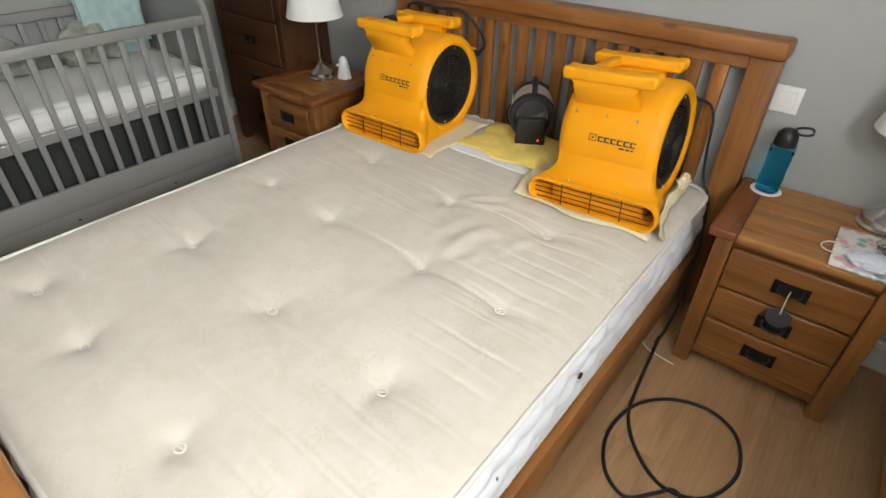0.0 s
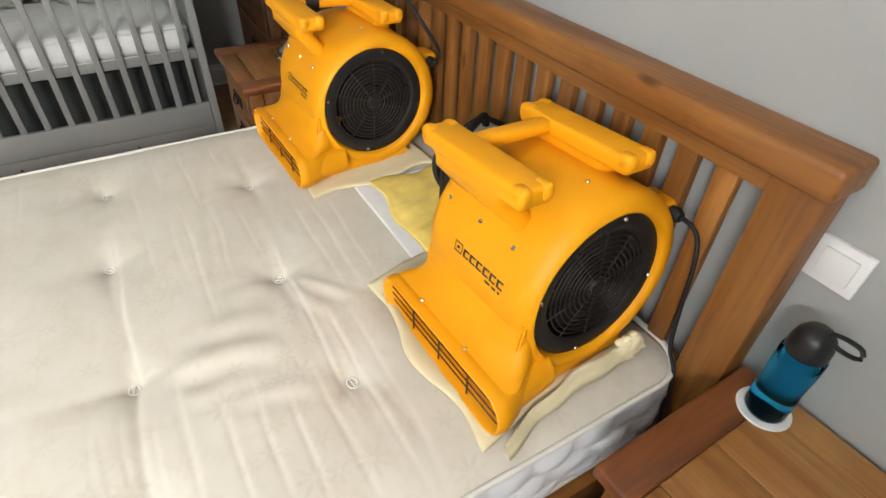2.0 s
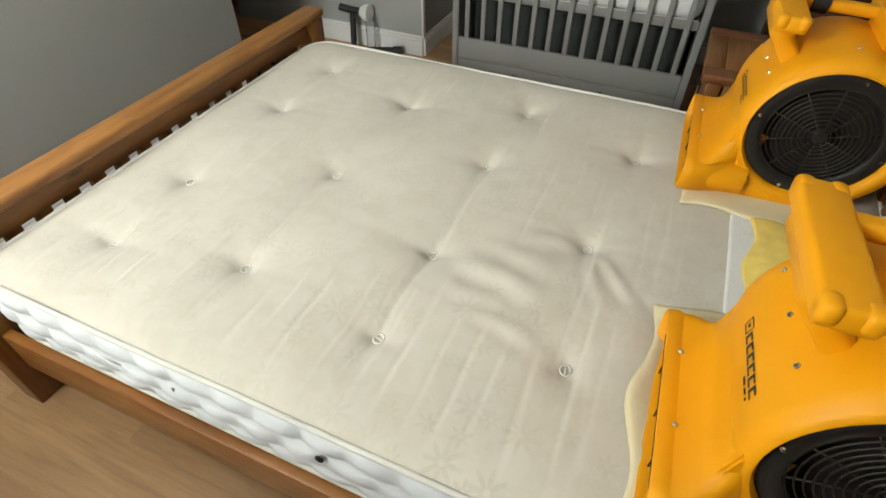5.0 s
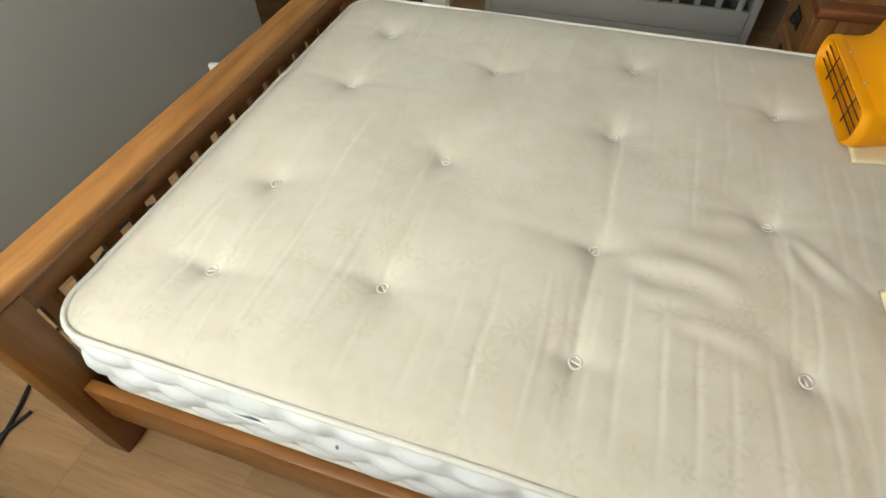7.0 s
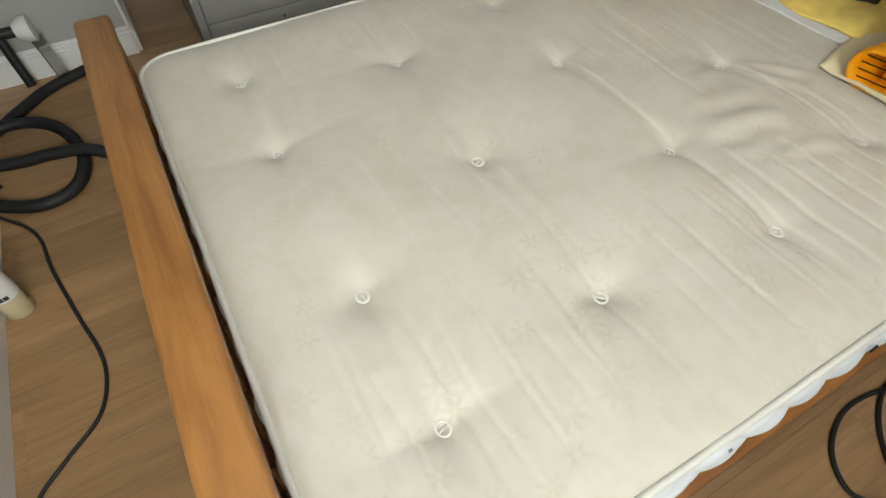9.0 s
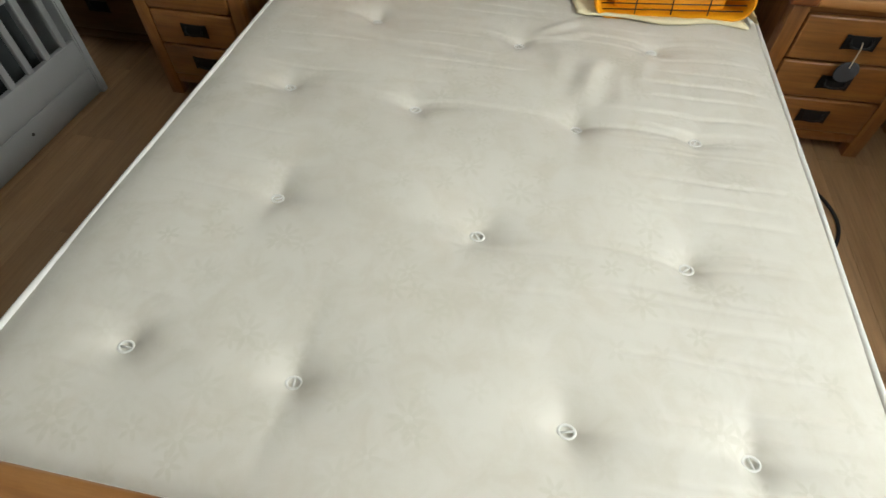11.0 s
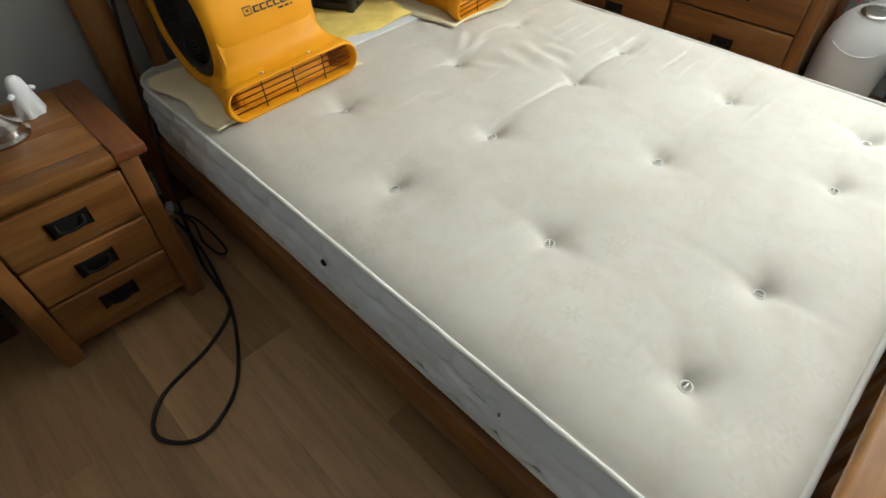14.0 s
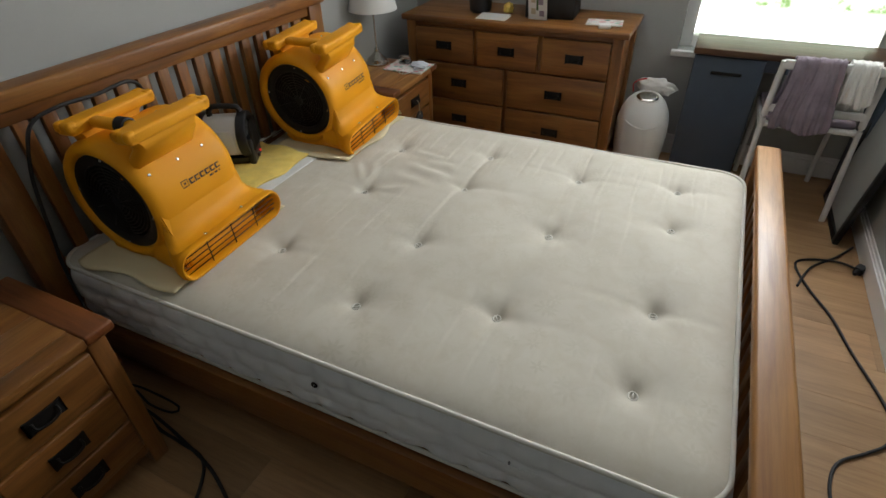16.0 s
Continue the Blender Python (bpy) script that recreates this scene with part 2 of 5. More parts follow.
# near-black grey for the painted shade under the crib
CRIB_SHADE = plain("crib_shade_grey", (0.040, 0.045, 0.042), 0.95, 0.25, 9, 240, 0.4)
GLASS = clear("window_glass", (0.97, 0.99, 0.98), 0.0, 1.1)
TEAL_BOTTLE = clear("teal_bottle_plastic", (0.30, 0.80, 0.97), 0.08, 1.08)
WATER = clear("teal_water", (0.22, 0.78, 0.97), 0.02, 1.1)
CLEAR_PLASTIC = clear("clear_plastic", (0.85, 0.86, 0.84), 0.15, 1.2)

mg, tg, bg = nodes_of("red_pilot_light")
bg.inputs["Base Color"].default_value = (0.6, 0.01, 0.01, 1)
bg.inputs["Emission Color"].default_value, bg.inputs["Emission Strength"].default_value = (1, 0.04, 0.03, 1), 3.0
PILOT = mg

# ---- mesh helpers ----
def add_box(bm, x0, y0, z0, x1, y1, z1, b=0.004, seg=2):
    r = bmesh.ops.create_cube(bm, size=1.0, matrix=Matrix.Translation(((x0 + x1) / 2, (y0 + y1) / 2, (z0 + z1) / 2)) @ Matrix.Diagonal((abs(x1 - x0), abs(y1 - y0), abs(z1 - z0), 1)))
    if b:
        edges = list({e for v in r["verts"] for e in v.link_edges})
        bmesh.ops.bevel(bm, geom=edges, offset=b, segments=seg, affect="EDGES", profile=0.5)
    return bm


def box(x0, y0, z0, x1, y1, z1, b=0.004, seg=2):
    return add_box(bmesh.new(), x0, y0, z0, x1, y1, z1, b, seg)


def from_grid(rows, closed_u=False, closed_v=False, caps=False):
    """A skin over rows of points."""
    bm = bmesh.new()
    vs = [[bm.verts.new(p) for p in row] for row in rows]
    nu, nv = len(vs), len(vs[0])
    for i in range(nu if closed_u else nu - 1):
        for j in range(nv if closed_v else nv - 1):
            q = (vs[i][j], vs[(i + 1) % nu][j], vs[(i + 1) % nu][(j + 1) % nv], vs[i][(j + 1) % nv])
            if len(set(q)) == 4:
                bm.faces.new(q)
    if caps:
        bm.faces.new(vs[0][::-1])
        bm.faces.new(vs[-1])
    bmesh.ops.recalc_face_normals(bm, faces=bm.faces)
    return bm


def lathe(profile, n=32, axis=2):
    """Turns (radius, height) pairs about an axis."""
    rows = []
    for r, h in profile:
        row = []
        for k in range(n):
            a = 2 * math.pi * k / n
            p = (max(r, 1e-5) * math.cos(a), max(r, 1e-5) * math.sin(a), h)
            row.append(p if axis == 2 else (h, p[0], p[1]) if axis == 0 else (p[1], h, p[0]))
        rows.append(row)
    bm = from_grid(rows, closed_v=True)
    bmesh.ops.remove_doubles(bm, verts=bm.verts, dist=5e-5)
    bmesh.ops.recalc_face_normals(bm, faces=bm.faces)
    return bm


def smooth_line(points, step=0.012, closed=False):
    """A Catmull-Rom curve through the points."""
    p = [Vector(q) for q in points]
    n, out = len(p), []
    for i in range(n if closed else n - 1):
        a, b, c, d = (p[(i + k) % n] if closed else p[min(max(i + k, 0), n - 1)] for k in (-1, 0, 1, 2))
        m = max(2, int((c - b).length / step))
        for k in range(m):
            u = k / m
            out.append(0.5 * (2 * b + (c - a) * u + (2 * a - 5 * b + 4 * c - d) * u * u + (3 * b - a - 3 * c + d) * u ** 3))
    if not closed:
        out.append(p[-1])
    return out


def tube(points, radius, n=8, closed=False, step=0.012, smooth=True, ripple=0.0, flat=1.0):
    line = smooth_line(points, step, closed) if smooth else [Vector(q) for q in points]
    rows, up = [], Vector((0.02, 0.03, 1)).normalized()
    for i, q in enumerate(line):
        a = line[i - 1] if i or closed else q
        b = line[(i + 1) % len(line)] if i + 1 < len(line) or closed else q
        d = (b - a).normalized()
        s = d.cross(up)
        s = s.normalized() if s.length > 0.05 else d.orthogonal().normalized()
        w = s.cross(d)
        r = radius * (1 + (ripple if i % 2 else -ripple))
        rows.append([q + s * r * math.cos(2 * math.pi * k / n) + w * r * flat * math.sin(2 * math.pi * k / n) for k in range(n)])
    return from_grid(rows, closed_u=closed, closed_v=True, caps=not closed)


def merge(*bms):
    out = bmesh.new()
    for b in bms:
        me = bpy.data.meshes.new("tmp")
        b.to_mesh(me)
        out.from_mesh(me)
        bpy.data.meshes.remove(me)
        b.free()
    return out


def moved(bm, m):
    bmesh.ops.transform(bm, matrix=m, verts=bm.verts)
    return bm


def part(name, bm, material, parent, label="", smooth=40):
    me = bpy.data.meshes.new(name)
    bm.to_mesh(me)
    bm.free()
    me.materials.append(material)
    if smooth:
        me.polygons.foreach_set("use_smooth", [True] * len(me.polygons))
        me.set_sharp_from_angle(angle=radians(smooth))
    ob = new(name, me)
    if parent:
        ob.parent = parent
    if label:
        ob["label"] = label
    return ob


def thing(name, m, label, category, group="", kind=""):
    ob = new(name)
    ob.empty_display_size = 0.05
    ob.matrix_world = m
    return tagged(ob, label, category, group, kind)


def solid(name, bm, material, label, category, m=None, group="", kind="", smooth=40):
    ob = part(name, bm, material, None, "", smooth)
    if m:
        ob.matrix_world = m
    return tagged(ob, label, category, group, kind)


# ---- the room ----
def wall(name, boxes, label="smooth light grey painted plaster wall"):
    bm = bmesh.new()
    for b in boxes:
        add_box(bm, *b, 0.0)
    return solid(name, bm, WALL_PAINT, label, "wall", kind="structure", smooth=0)


T = 0.12
wall("wall_north", [(CRIB_X - T, WALL_Y, 0, WIN_X + 0.3, WALL_Y + T, CEIL)])
wall("wall_south", [(PASS_X, FOOT_Y - T, 0, WIN_X + 0.3, FOOT_Y, CEIL)])
wall("wall_east", [(WIN_X, FOOT_Y, 0, WIN_X + 0.25, WIN_Y0, CEIL), (WIN_X, WIN_Y1, 0, WIN_X + 0.25, WALL_Y, CEIL),
                   (WIN_X, WIN_Y0, 0, WIN_X + 0.25, WIN_Y1, WIN_Z0), (WIN_X, WIN_Y0, WIN_Z1, WIN_X + 0.25, WIN_Y1, CEIL)])
wall("wall_west", [(CRIB_X - T, STEP_Y, 0, CRIB_X, WALL_Y, CEIL)])
wall("wall_step", [(CRIB_X - T, -0.95, 0, STEP_X, STEP_Y, CEIL), (CRIB_X - T, -1.45, 0, STEP_X - 0.06, -0.95, CEIL)], "grey painted wall with a corner beside the crib")
wall("wall_passage", [(CRIB_X - T, -2.4, 0, PASS_X + 0.9, -2.3, CEIL), (PASS_X + 0.8, -2.3, 0, PASS_X + 0.9, FOOT_Y - T, CEIL),
                      (CRIB_X - T, -2.3, 0, CRIB_X, -1.45, CEIL)], "grey painted wall of the dim passage")
solid("ceiling", box(CRIB_X - T, -2.4, CEIL, WIN_X + 0.3, WALL_Y + T, CEIL + 0.1, 0.0), CEILING_PAINT, "plain white painted ceiling", "ceiling", kind="structure", smooth=0)
floor = solid("floor", box(CRIB_X - T, -2.4, -0.1, WIN_X + 0.25, WALL_Y + T, -0.006, 0.0), DARK_SLOT, "oak laminate plank floor", "floor", kind="structure", smooth=0)


def skirting(name, x0, y0, x1, y1, nx, ny):
    """White moulded board along a wall; (nx, ny) points into the room."""
    bm = bmesh.new()
    for d, z0, z1 in ((0.016, 0.0, 0.088), (0.012, 0.088, 0.102), (0.007, 0.102, 0.118)):
        add_box(bm, min(x0, x1) + min(0, nx * d), min(y0, y1) + min(0, ny * d), z0, max(x0, x1) + max(0, nx * d), max(y0, y1) + max(0, ny * d), z1, 0.002, 1)
    return solid(name, bm, WHITE_GLOSS, "white gloss moulded skirting board", "baseboard", kind="structure")


skirting("baseboard_north", CRIB_X, WALL_Y, WIN_X, WALL_Y, 0, -1)
skirting("baseboard_south", PASS_X, FOOT_Y, WIN_X, FOOT_Y, 0, 1)
skirting("baseboard_south_end", PASS_X, FOOT_Y - T, PASS_X, FOOT_Y, -1, 0)
skirting("baseboard_west", STEP_X, -0.95, STEP_X, STEP_Y, 1, 0)
skirting("baseboard_step", CRIB_X, STEP_Y, STEP_X, STEP_Y, 0, 1)
skirting("baseboard_alcove", CRIB_X, STEP_Y, CRIB_X, WALL_Y, 1, 0)
skirting("baseboard_east", WIN_X, FOOT_Y + 0.016, WIN_X, WALL_Y - 0.016, -1, 0)
# white strip paints the bright lit edge of the outer corner
solid("trim", box(STEP_X - 0.02, STEP_Y - 0.004, 0.12, STEP_X + 0.008, STEP_Y + 0.008, CEIL, 0.003), WHITE_GLOSS, "white strip painting the lit corner edge of the wall", "trim", kind="structure")

# window
win = thing("window_1", pose(WIN_X, 0, 0), "white framed window flooded with daylight", "window", kind="structure")
fr = bmesh.new()
for a in ((0.08, WIN_Y0, WIN_Z0, 0.15, WIN_Y0 + 0.06, WIN_Z1), (0.08, WIN_Y1 - 0.06, WIN_Z0, 0.15, WIN_Y1, WIN_Z1),
          (0.08, WIN_Y0 + 0.06, WIN_Z0, 0.15, WIN_Y1 - 0.06, WIN_Z0 + 0.06), (0.08, WIN_Y0 + 0.06, WIN_Z1 - 0.06, 0.15, WIN_Y1 - 0.06, WIN_Z1)):
    add_box(fr, *a, 0.006)
part("window_frame", fr, WHITE_PLASTIC, win)
part("window_sill", box(-0.03, WIN_Y0 - 0.03, WIN_Z0 - 0.03, 0.08, WIN_Y1 + 0.03, WIN_Z0, 0.006), WHITE_GLOSS, win)
p = part("pane", box(0.112, WIN_Y0 + 0.06, WIN_Z0 + 0.06, 0.118, WIN_Y1 - 0.06, WIN_Z1 - 0.06, 0.0), GLASS, win, smooth=0)
p.visible_shadow = False

# outside: paving and a glowing panel for the bright garden
solid("ground", box(WIN_X + 0.26, -60, -0.35, 80, 60, -0.25, 0.0), CONCRETE, "pale sunlit paving outside the window", "ground", kind="structure", smooth=0)
mg2, tg2, bg2 = nodes_of("glowing_garden")
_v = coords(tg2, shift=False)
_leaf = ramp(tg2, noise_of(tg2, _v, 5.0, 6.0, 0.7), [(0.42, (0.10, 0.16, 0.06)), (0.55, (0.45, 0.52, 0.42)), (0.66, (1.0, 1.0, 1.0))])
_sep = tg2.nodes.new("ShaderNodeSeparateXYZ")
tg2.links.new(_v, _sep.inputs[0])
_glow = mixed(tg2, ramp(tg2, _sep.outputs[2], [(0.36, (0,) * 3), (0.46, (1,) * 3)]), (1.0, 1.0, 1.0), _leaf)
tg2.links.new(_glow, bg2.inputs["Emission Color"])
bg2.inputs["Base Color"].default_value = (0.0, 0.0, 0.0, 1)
# the garden's daylight is put in as the panel's own emission
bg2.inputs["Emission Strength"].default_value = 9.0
solid("backdrop", box(4.6, -7, -0.25, 4.7, 5, 3.0, 0.0), mg2, "glowing panel of overexposed garden beyond the window", "backdrop", kind="structure", smooth=0)
LEAF = plain("hedge_leaf", (0.07, 0.13, 0.04), 0.6, 0.4, 8, 60, 0.0)



# ---- bed ----
BX0, BX1 = -0.095, 1.47        # width over the posts
bed = thing("bed_frame", pose(0, 0, 0), "honey oak slatted double bed frame", "bed")
# headboard
part("head_cap", box(BX0 - 0.012, 1.864, 0.948, BX1 + 0.008, WALL_Y - 0.003, 1.003, 0.010, 3), OAK_X, bed)
part("head_rail", box(BX0 + 0.09, 1.896, 0.905, BX1 - 0.09, 1.934, 0.950, 0.004), OAK_X, bed)
part("head_lower_rail", box(BX0 + 0.09, 1.896, 0.36, BX1 - 0.09, 1.934, 0.46, 0.004), OAK_X, bed)
for x in (BX0, BX1 - 0.09):
    part("post", box(x, 1.885, 0.0, x + 0.09, 1.945, 0.948, 0.005), OAK_Z, bed)
for k in range(16):
    x = 1.305 - 0.0823 * k
    part("slat", box(x - 0.022, 1.904, 0.455, x + 0.022, 1.926, 0.907, 0.003), OAK_Z, bed)
# footboard
part("foot_cap", box(BX0 - 0.012, -0.125, 0.545, BX1 + 0.012, -0.040, 0.578, 0.011, 3), LIGHT_OAK_X, bed)
part("foot_rail", box(BX0 + 0.085, -0.10, 0.48, BX1 - 0.085, -0.062, 0.545, 0.004), OAK_X, bed)
part("foot_lower_rail", box(BX0 + 0.085, -0.10, 0.16, BX1 - 0.085, -0.062, 0.25, 0.004), OAK_X, bed)
for x in (BX0, BX1 - 0.085):
    part("post", box(x, -0.118, 0.0, x + 0.085, -0.045, 0.545, 0.005), OAK_Z, bed)
for k in range(16):
    x = 1.345 - 0.0842 * k
    part("slat", box(x - 0.022, -0.092, 0.248, x + 0.022, -0.070, 0.482, 0.003), OAK_Z, bed)
# side rails and base
for x0, x1 in ((-0.052, -0.024), (1.405, 1.433)):
    part("side_rail", box(x0, -0.05, 0.135, x1, 1.89, 0.270, 0.005), OAK_Y, bed)
for k in range(12):
    y = 0.06 + k * 0.16
    part("base_slat", box(-0.024, y - 0.04, 0.245, 1.405, y + 0.04, 0.264, 0.003), OAK_X, bed)

# ---- mattress ----
MX, MY = -0.022, -0.028
MW, ML, MTOP, MBOT = 1.422, 1.933, 0.502, 0.266
TUFTS = [(0.195, 0.177), (0.489, 0.173), (0.921, 0.178), (1.189, 0.185), (0.308, 0.552), (0.730, 0.532), (1.127, 0.532),
         (0.191, 0.925), (0.520, 0.903), (0.908, 0.908), (1.178, 0.911), (0.317, 1.289), (0.738, 1.243), (1.098, 1.280),
         (0.20, 1.66), (0.52, 1.66), (0.92, 1.66), (1.18, 1.66)]
TUFTS = [(x - MX, y - MY) for x, y in TUFTS]


MX_OFF, MY_OFF = -MX, -MY
# soft folds between the tufts and the blowers: from, to, width, rise
FOLDS = [((0.905, 0.955), (0.955, 1.19), 0.026, 0.009), ((1.00, 0.98), (0.99, 1.13), 0.020, 0.004), ((0.84, 1.04), (0.87, 1.20), 0.024, 0.004),
         ((1.04, 1.05), (1.08, 1.22), 0.018, 0.003), ((0.76, 1.255), (0.93, 1.31), 0.014, 0.003), ((0.755, 1.265), (0.90, 1.38), 0.015, 0.0045),
         ((0.80, 1.08), (0.745, 1.22), 0.020, 0.003)]


# crisp creases across the ticking: along, from, to, depth
_rng = random.Random(12)
CREASES = [(0.09 + k * 0.0605 + _rng.uniform(-0.02, 0.02), 1.34 - _rng.uniform(0.16, 0.42), 1.34 - _rng.uniform(0.0, 0.06), _rng.uniform(0.0012, 0.0034)) for k in range(22)]
CREASES += [(0.99 + k * 0.056 + _rng.uniform(-0.014, 0.014), _rng.uniform(0.42, 0.5), _rng.uniform(0.62, 0.80), _rng.uniform(0.0009, 0.0020)) for k in range(5)]
CREASES += [(1.36 + k * 0.045, 0.52, 0.84, 0.0014) for k in range(3)]
CREASES += [(0.30 + k * 0.10, 0.66 + 0.1 * (k % 2), 0.93, 0.0013) for k in range(3)]
CREASES += [(0.12 + k * 0.085 + _rng.uniform(-0.03, 0.03), 0.06 + _rng.uniform(0.0, 0.05), _rng.uniform(0.16, 0.36), _rng.uniform(0.0008, 0.002)) for k in range(14)]
CREASES += [(0.925, 0.45, 1.22, 0.0026), (1.262, 0.66, 1.14, 0.0026), (0.545, 0.70, 1.0, 0.0014)]


def inside_corner(x, y, r=0.09):
    """Distance inside the rounded outline of the mattress."""
    cx, cy = max(r - x, x - (MW - r), 0.0), max(r - y, y - (ML - r), 0.0)
    if cx > 0 and cy > 0:
        return r - math.hypot(cx, cy)
    return min(x, MW - x, y, ML - y)


def sag(x, y):
    """How far the mattress gives way under the tilted blower, in world x and y."""
    if y < 1.36 or x < 0.85:
        return 0.0
    e = max(0.935 - x, x - 1.36, 1.45 - y, 0.0)
    low = 0.494 + (x - 1.15) * 0.07 - 0.004 - 0.026 * max(0.0, y - 1.435)
    return max(0.0, 0.498 - low) * max(0.0, 1 - e / 0.08) ** 2


def top_height(x, y):
    d = max(inside_corner(x, y), 0.0)
    z = MTOP - 0.022 * math.exp(-d / 0.05) + 0.004 * noise.noise((x * 3.1, y * 3.1, 0.0))
    for i, (tx, ty) in enumerate(TUFTS):
        dx, dy = x - tx, y - ty
        q = math.hypot(dx, dy)
        if q < 0.34:
            a = math.atan2(dy, dx)
            z -= 0.014 * math.exp(-(q / 0.032) ** 1.5) + 0.019 * math.exp(-(q / 0.105) ** 1.25)
            star = math.cos(a * 4 + i) * math.exp(-((q - 0.06) / 0.045) ** 2)
            z += 0.0012 * star
            # shallow pulled crease along the length and across
            z -= 0.0045 * math.exp(-(dx / 0.016) ** 2) * math.exp(-q / 0.11) * (0.5 + 0.5 * math.sin(i * 2.3))
            z -= 0.004 * math.exp(-(dy / 0.016) ** 2) * math.exp(-q / 0.10)
    # ripples across the half nearer the window and folds near the blowers
    side = 1 / (1 + math.exp(-(x - 0.86) / 0.08))
    w = y + 0.03 * noise.noise((x * 2.5, y * 2.0, 3.0))
    edge = math.exp(-((x - 1.2) / 0.17) ** 2)
    z -= 0.0018 * edge * max(0.0, math.sin(w * 58 + 3 * noise.noise((x * 2, y * 3, 7)))) ** 14 * (0.6 + 0.8 * noise.noise((x * 3, y * 9, 1.0)))
    z -= 0.0010 * (1 - side) * max(0.0, math.sin(w * 21 + x * 4)) ** 16 * (0.5 + noise.noise((x * 3, y * 4, 9.0)))
    if 0.6 < x < 1.2 and 0.9 < y < 1.5:
        for (ax, ay), (bx, by), width, rise in FOLDS:
            ex, ey = bx - ax, by - ay
            n = math.hypot(ex, ey)
            px, py = x - MX_OFF - ax, y - MY_OFF - ay
            u = (px * ex + py * ey) / n / n
            off = (px * ey - py * ex) / n + 0.012 * noise.noise((x * 9, y * 9, ax))
            if -0.3 < u < 1.3:
                along = math.exp(-((u - 0.5) / 0.42) ** 4)
                z += rise * along * (math.exp(-(off / width) ** 2) - 0.6 * math.exp(-((off - 1.7 * width) / width) ** 2))
    for k, (cy, xa, xb, depth) in enumerate(CREASES):
        off = y - MY_OFF - cy - 0.02 * (x - xa) * math.sin(k * 1.7) - 0.010 * noise.noise((x * 6, k * 3.1, 2.0))
        if abs(off) < 0.06:
            ends = 1 / (1 + math.exp(-(x - MX_OFF - xa) / 0.022)) / (1 + math.exp((x - MX_OFF - xb) / 0.022))
            z += 0.85 * depth * ends * (1.1 * math.exp(-off / 0.018) * (1 - math.exp(-off / 0.003)) - math.exp(-(off / 0.0055) ** 2) * 0.5 if off > 0 else -0.5 * math.exp(-(off / 0.0055) ** 2))
    z -= sag(x - MX_OFF, y - MY_OFF)
    z -= 0.0012 * math.exp(-((y - 0.935 - 0.012 * math.sin(x * 9)) / 0.011) ** 2) * math.exp(-((x - 0.9) / 0.33) ** 4)
    return z


def mattress_top():
    nx, ny = 190, 460
    verts, faces, keep = [], [], {}
    r = 0.09
    for j in range(ny + 1):
        for i in range(nx + 1):
            x, y = MW * i / nx, ML * j / ny
            cx = r if x < r else MW - r if x > MW - r else x
            cy = r if y < r else ML - r if y > ML - r else y
            dx, dy = x - cx, y - cy
            if dx and dy:       # squeeze the square corner into a round one
                m, h = max(abs(dx), abs(dy)), math.hypot(dx, dy)
                x, y = cx + dx * m / h, cy + dy * m / h
            verts.append((x, y, top_height(x, y)))
    for j in range(ny):
        for i in range(nx):
            a = j * (nx + 1) + i
            faces.append((a, a + 1, a + nx + 2, a + nx + 1))
    me = bpy.data.meshes.new("top_panel")
    me.from_pydata(verts, [], faces)
    me.polygons.foreach_set("use_smooth", [True] * len(faces))
    me.materials.append(TICKING)
    return me


def outline(off=0.0, r=0.09, n=8, per=40):
    """Points round the mattress with their running length."""
    pts = []
    corners = ((MW - r, r, -90), (MW - r, ML - r, 0), (r, ML - r, 90), (r, r, 180))
    for c, (cx, cy, a0) in enumerate(corners):
        for k in range(n + 1):
            a = radians(a0 + 90 * k / n)
            pts.append((cx + (r + off) * math.cos(a), cy + (r + off) * math.sin(a)))
        nx_, ny_, b0 = corners[(c + 1) % 4]
        a = radians(b0)
        x1, y1 = nx_ + (r + off) * math.cos(a), ny_ + (r + off) * math.sin(a)
        x0, y0 = pts[-1]
        m = int(math.hypot(x1 - x0, y1 - y0) / 0.012)
        pts += [(x0 + (x1 - x0) * k / m, y0 + (y1 - y0) * k / m) for k in range(1, m)]
    return pts


mattress = thing("mattress", pose(MX, MY, 0), "cream damask tufted double mattress, slightly stained and creased", "mattress")
tp = new("top_panel", mattress_top())
tp.parent = mattress
rows = []
ring0 = outline()
run = [0.0]
for a, b in zip(ring0, ring0[1:]):
    run.append(run[-1] + math.dist(a, b))
H = MTOP - 0.03 - (MBOT + 0.015)
for k in range(25):
    v = k / 24
    z = MBOT + 0.015 + H * v
    row = []
    for (x, y), s in zip(ring0, run):
        belly = 0.016 * math.sin(math.pi * v) ** 0.6
        rowk = min(2, int(v * 3))
        u = (s / 0.105 + 0.5 * rowk + 0.25 * noise.noise((s * 2.2, rowk * 3.1, 0))) * math.pi
        puff = abs(math.sin(u)) ** 0.7 * abs(math.sin(3 * math.pi * v)) ** 0.6
        d = belly + 0.0145 * puff + 0.004 * noise.noise((s * 14, v * 5, 4.0)) - 0.007
        cx, cy = min(max(x, 0.09), MW - 0.09), min(max(y, 0.09), ML - 0.09)
        h = math.hypot(x - cx, y - cy) or 1
        row.append((x + (x - cx) / h * d, y + (y - cy) / h * d, z))
    rows.append(row)
part("side_border", from_grid(rows, closed_v=True), BORDER_CLOTH, mattress, "white quilted border", 180)
part("bottom_panel", box(0.03, 0.03, MBOT, MW - 0.03, ML - 0.03, MBOT + 0.02, 0.008), BORDER_CLOTH, mattress)
edge_pts = outline(0.004)
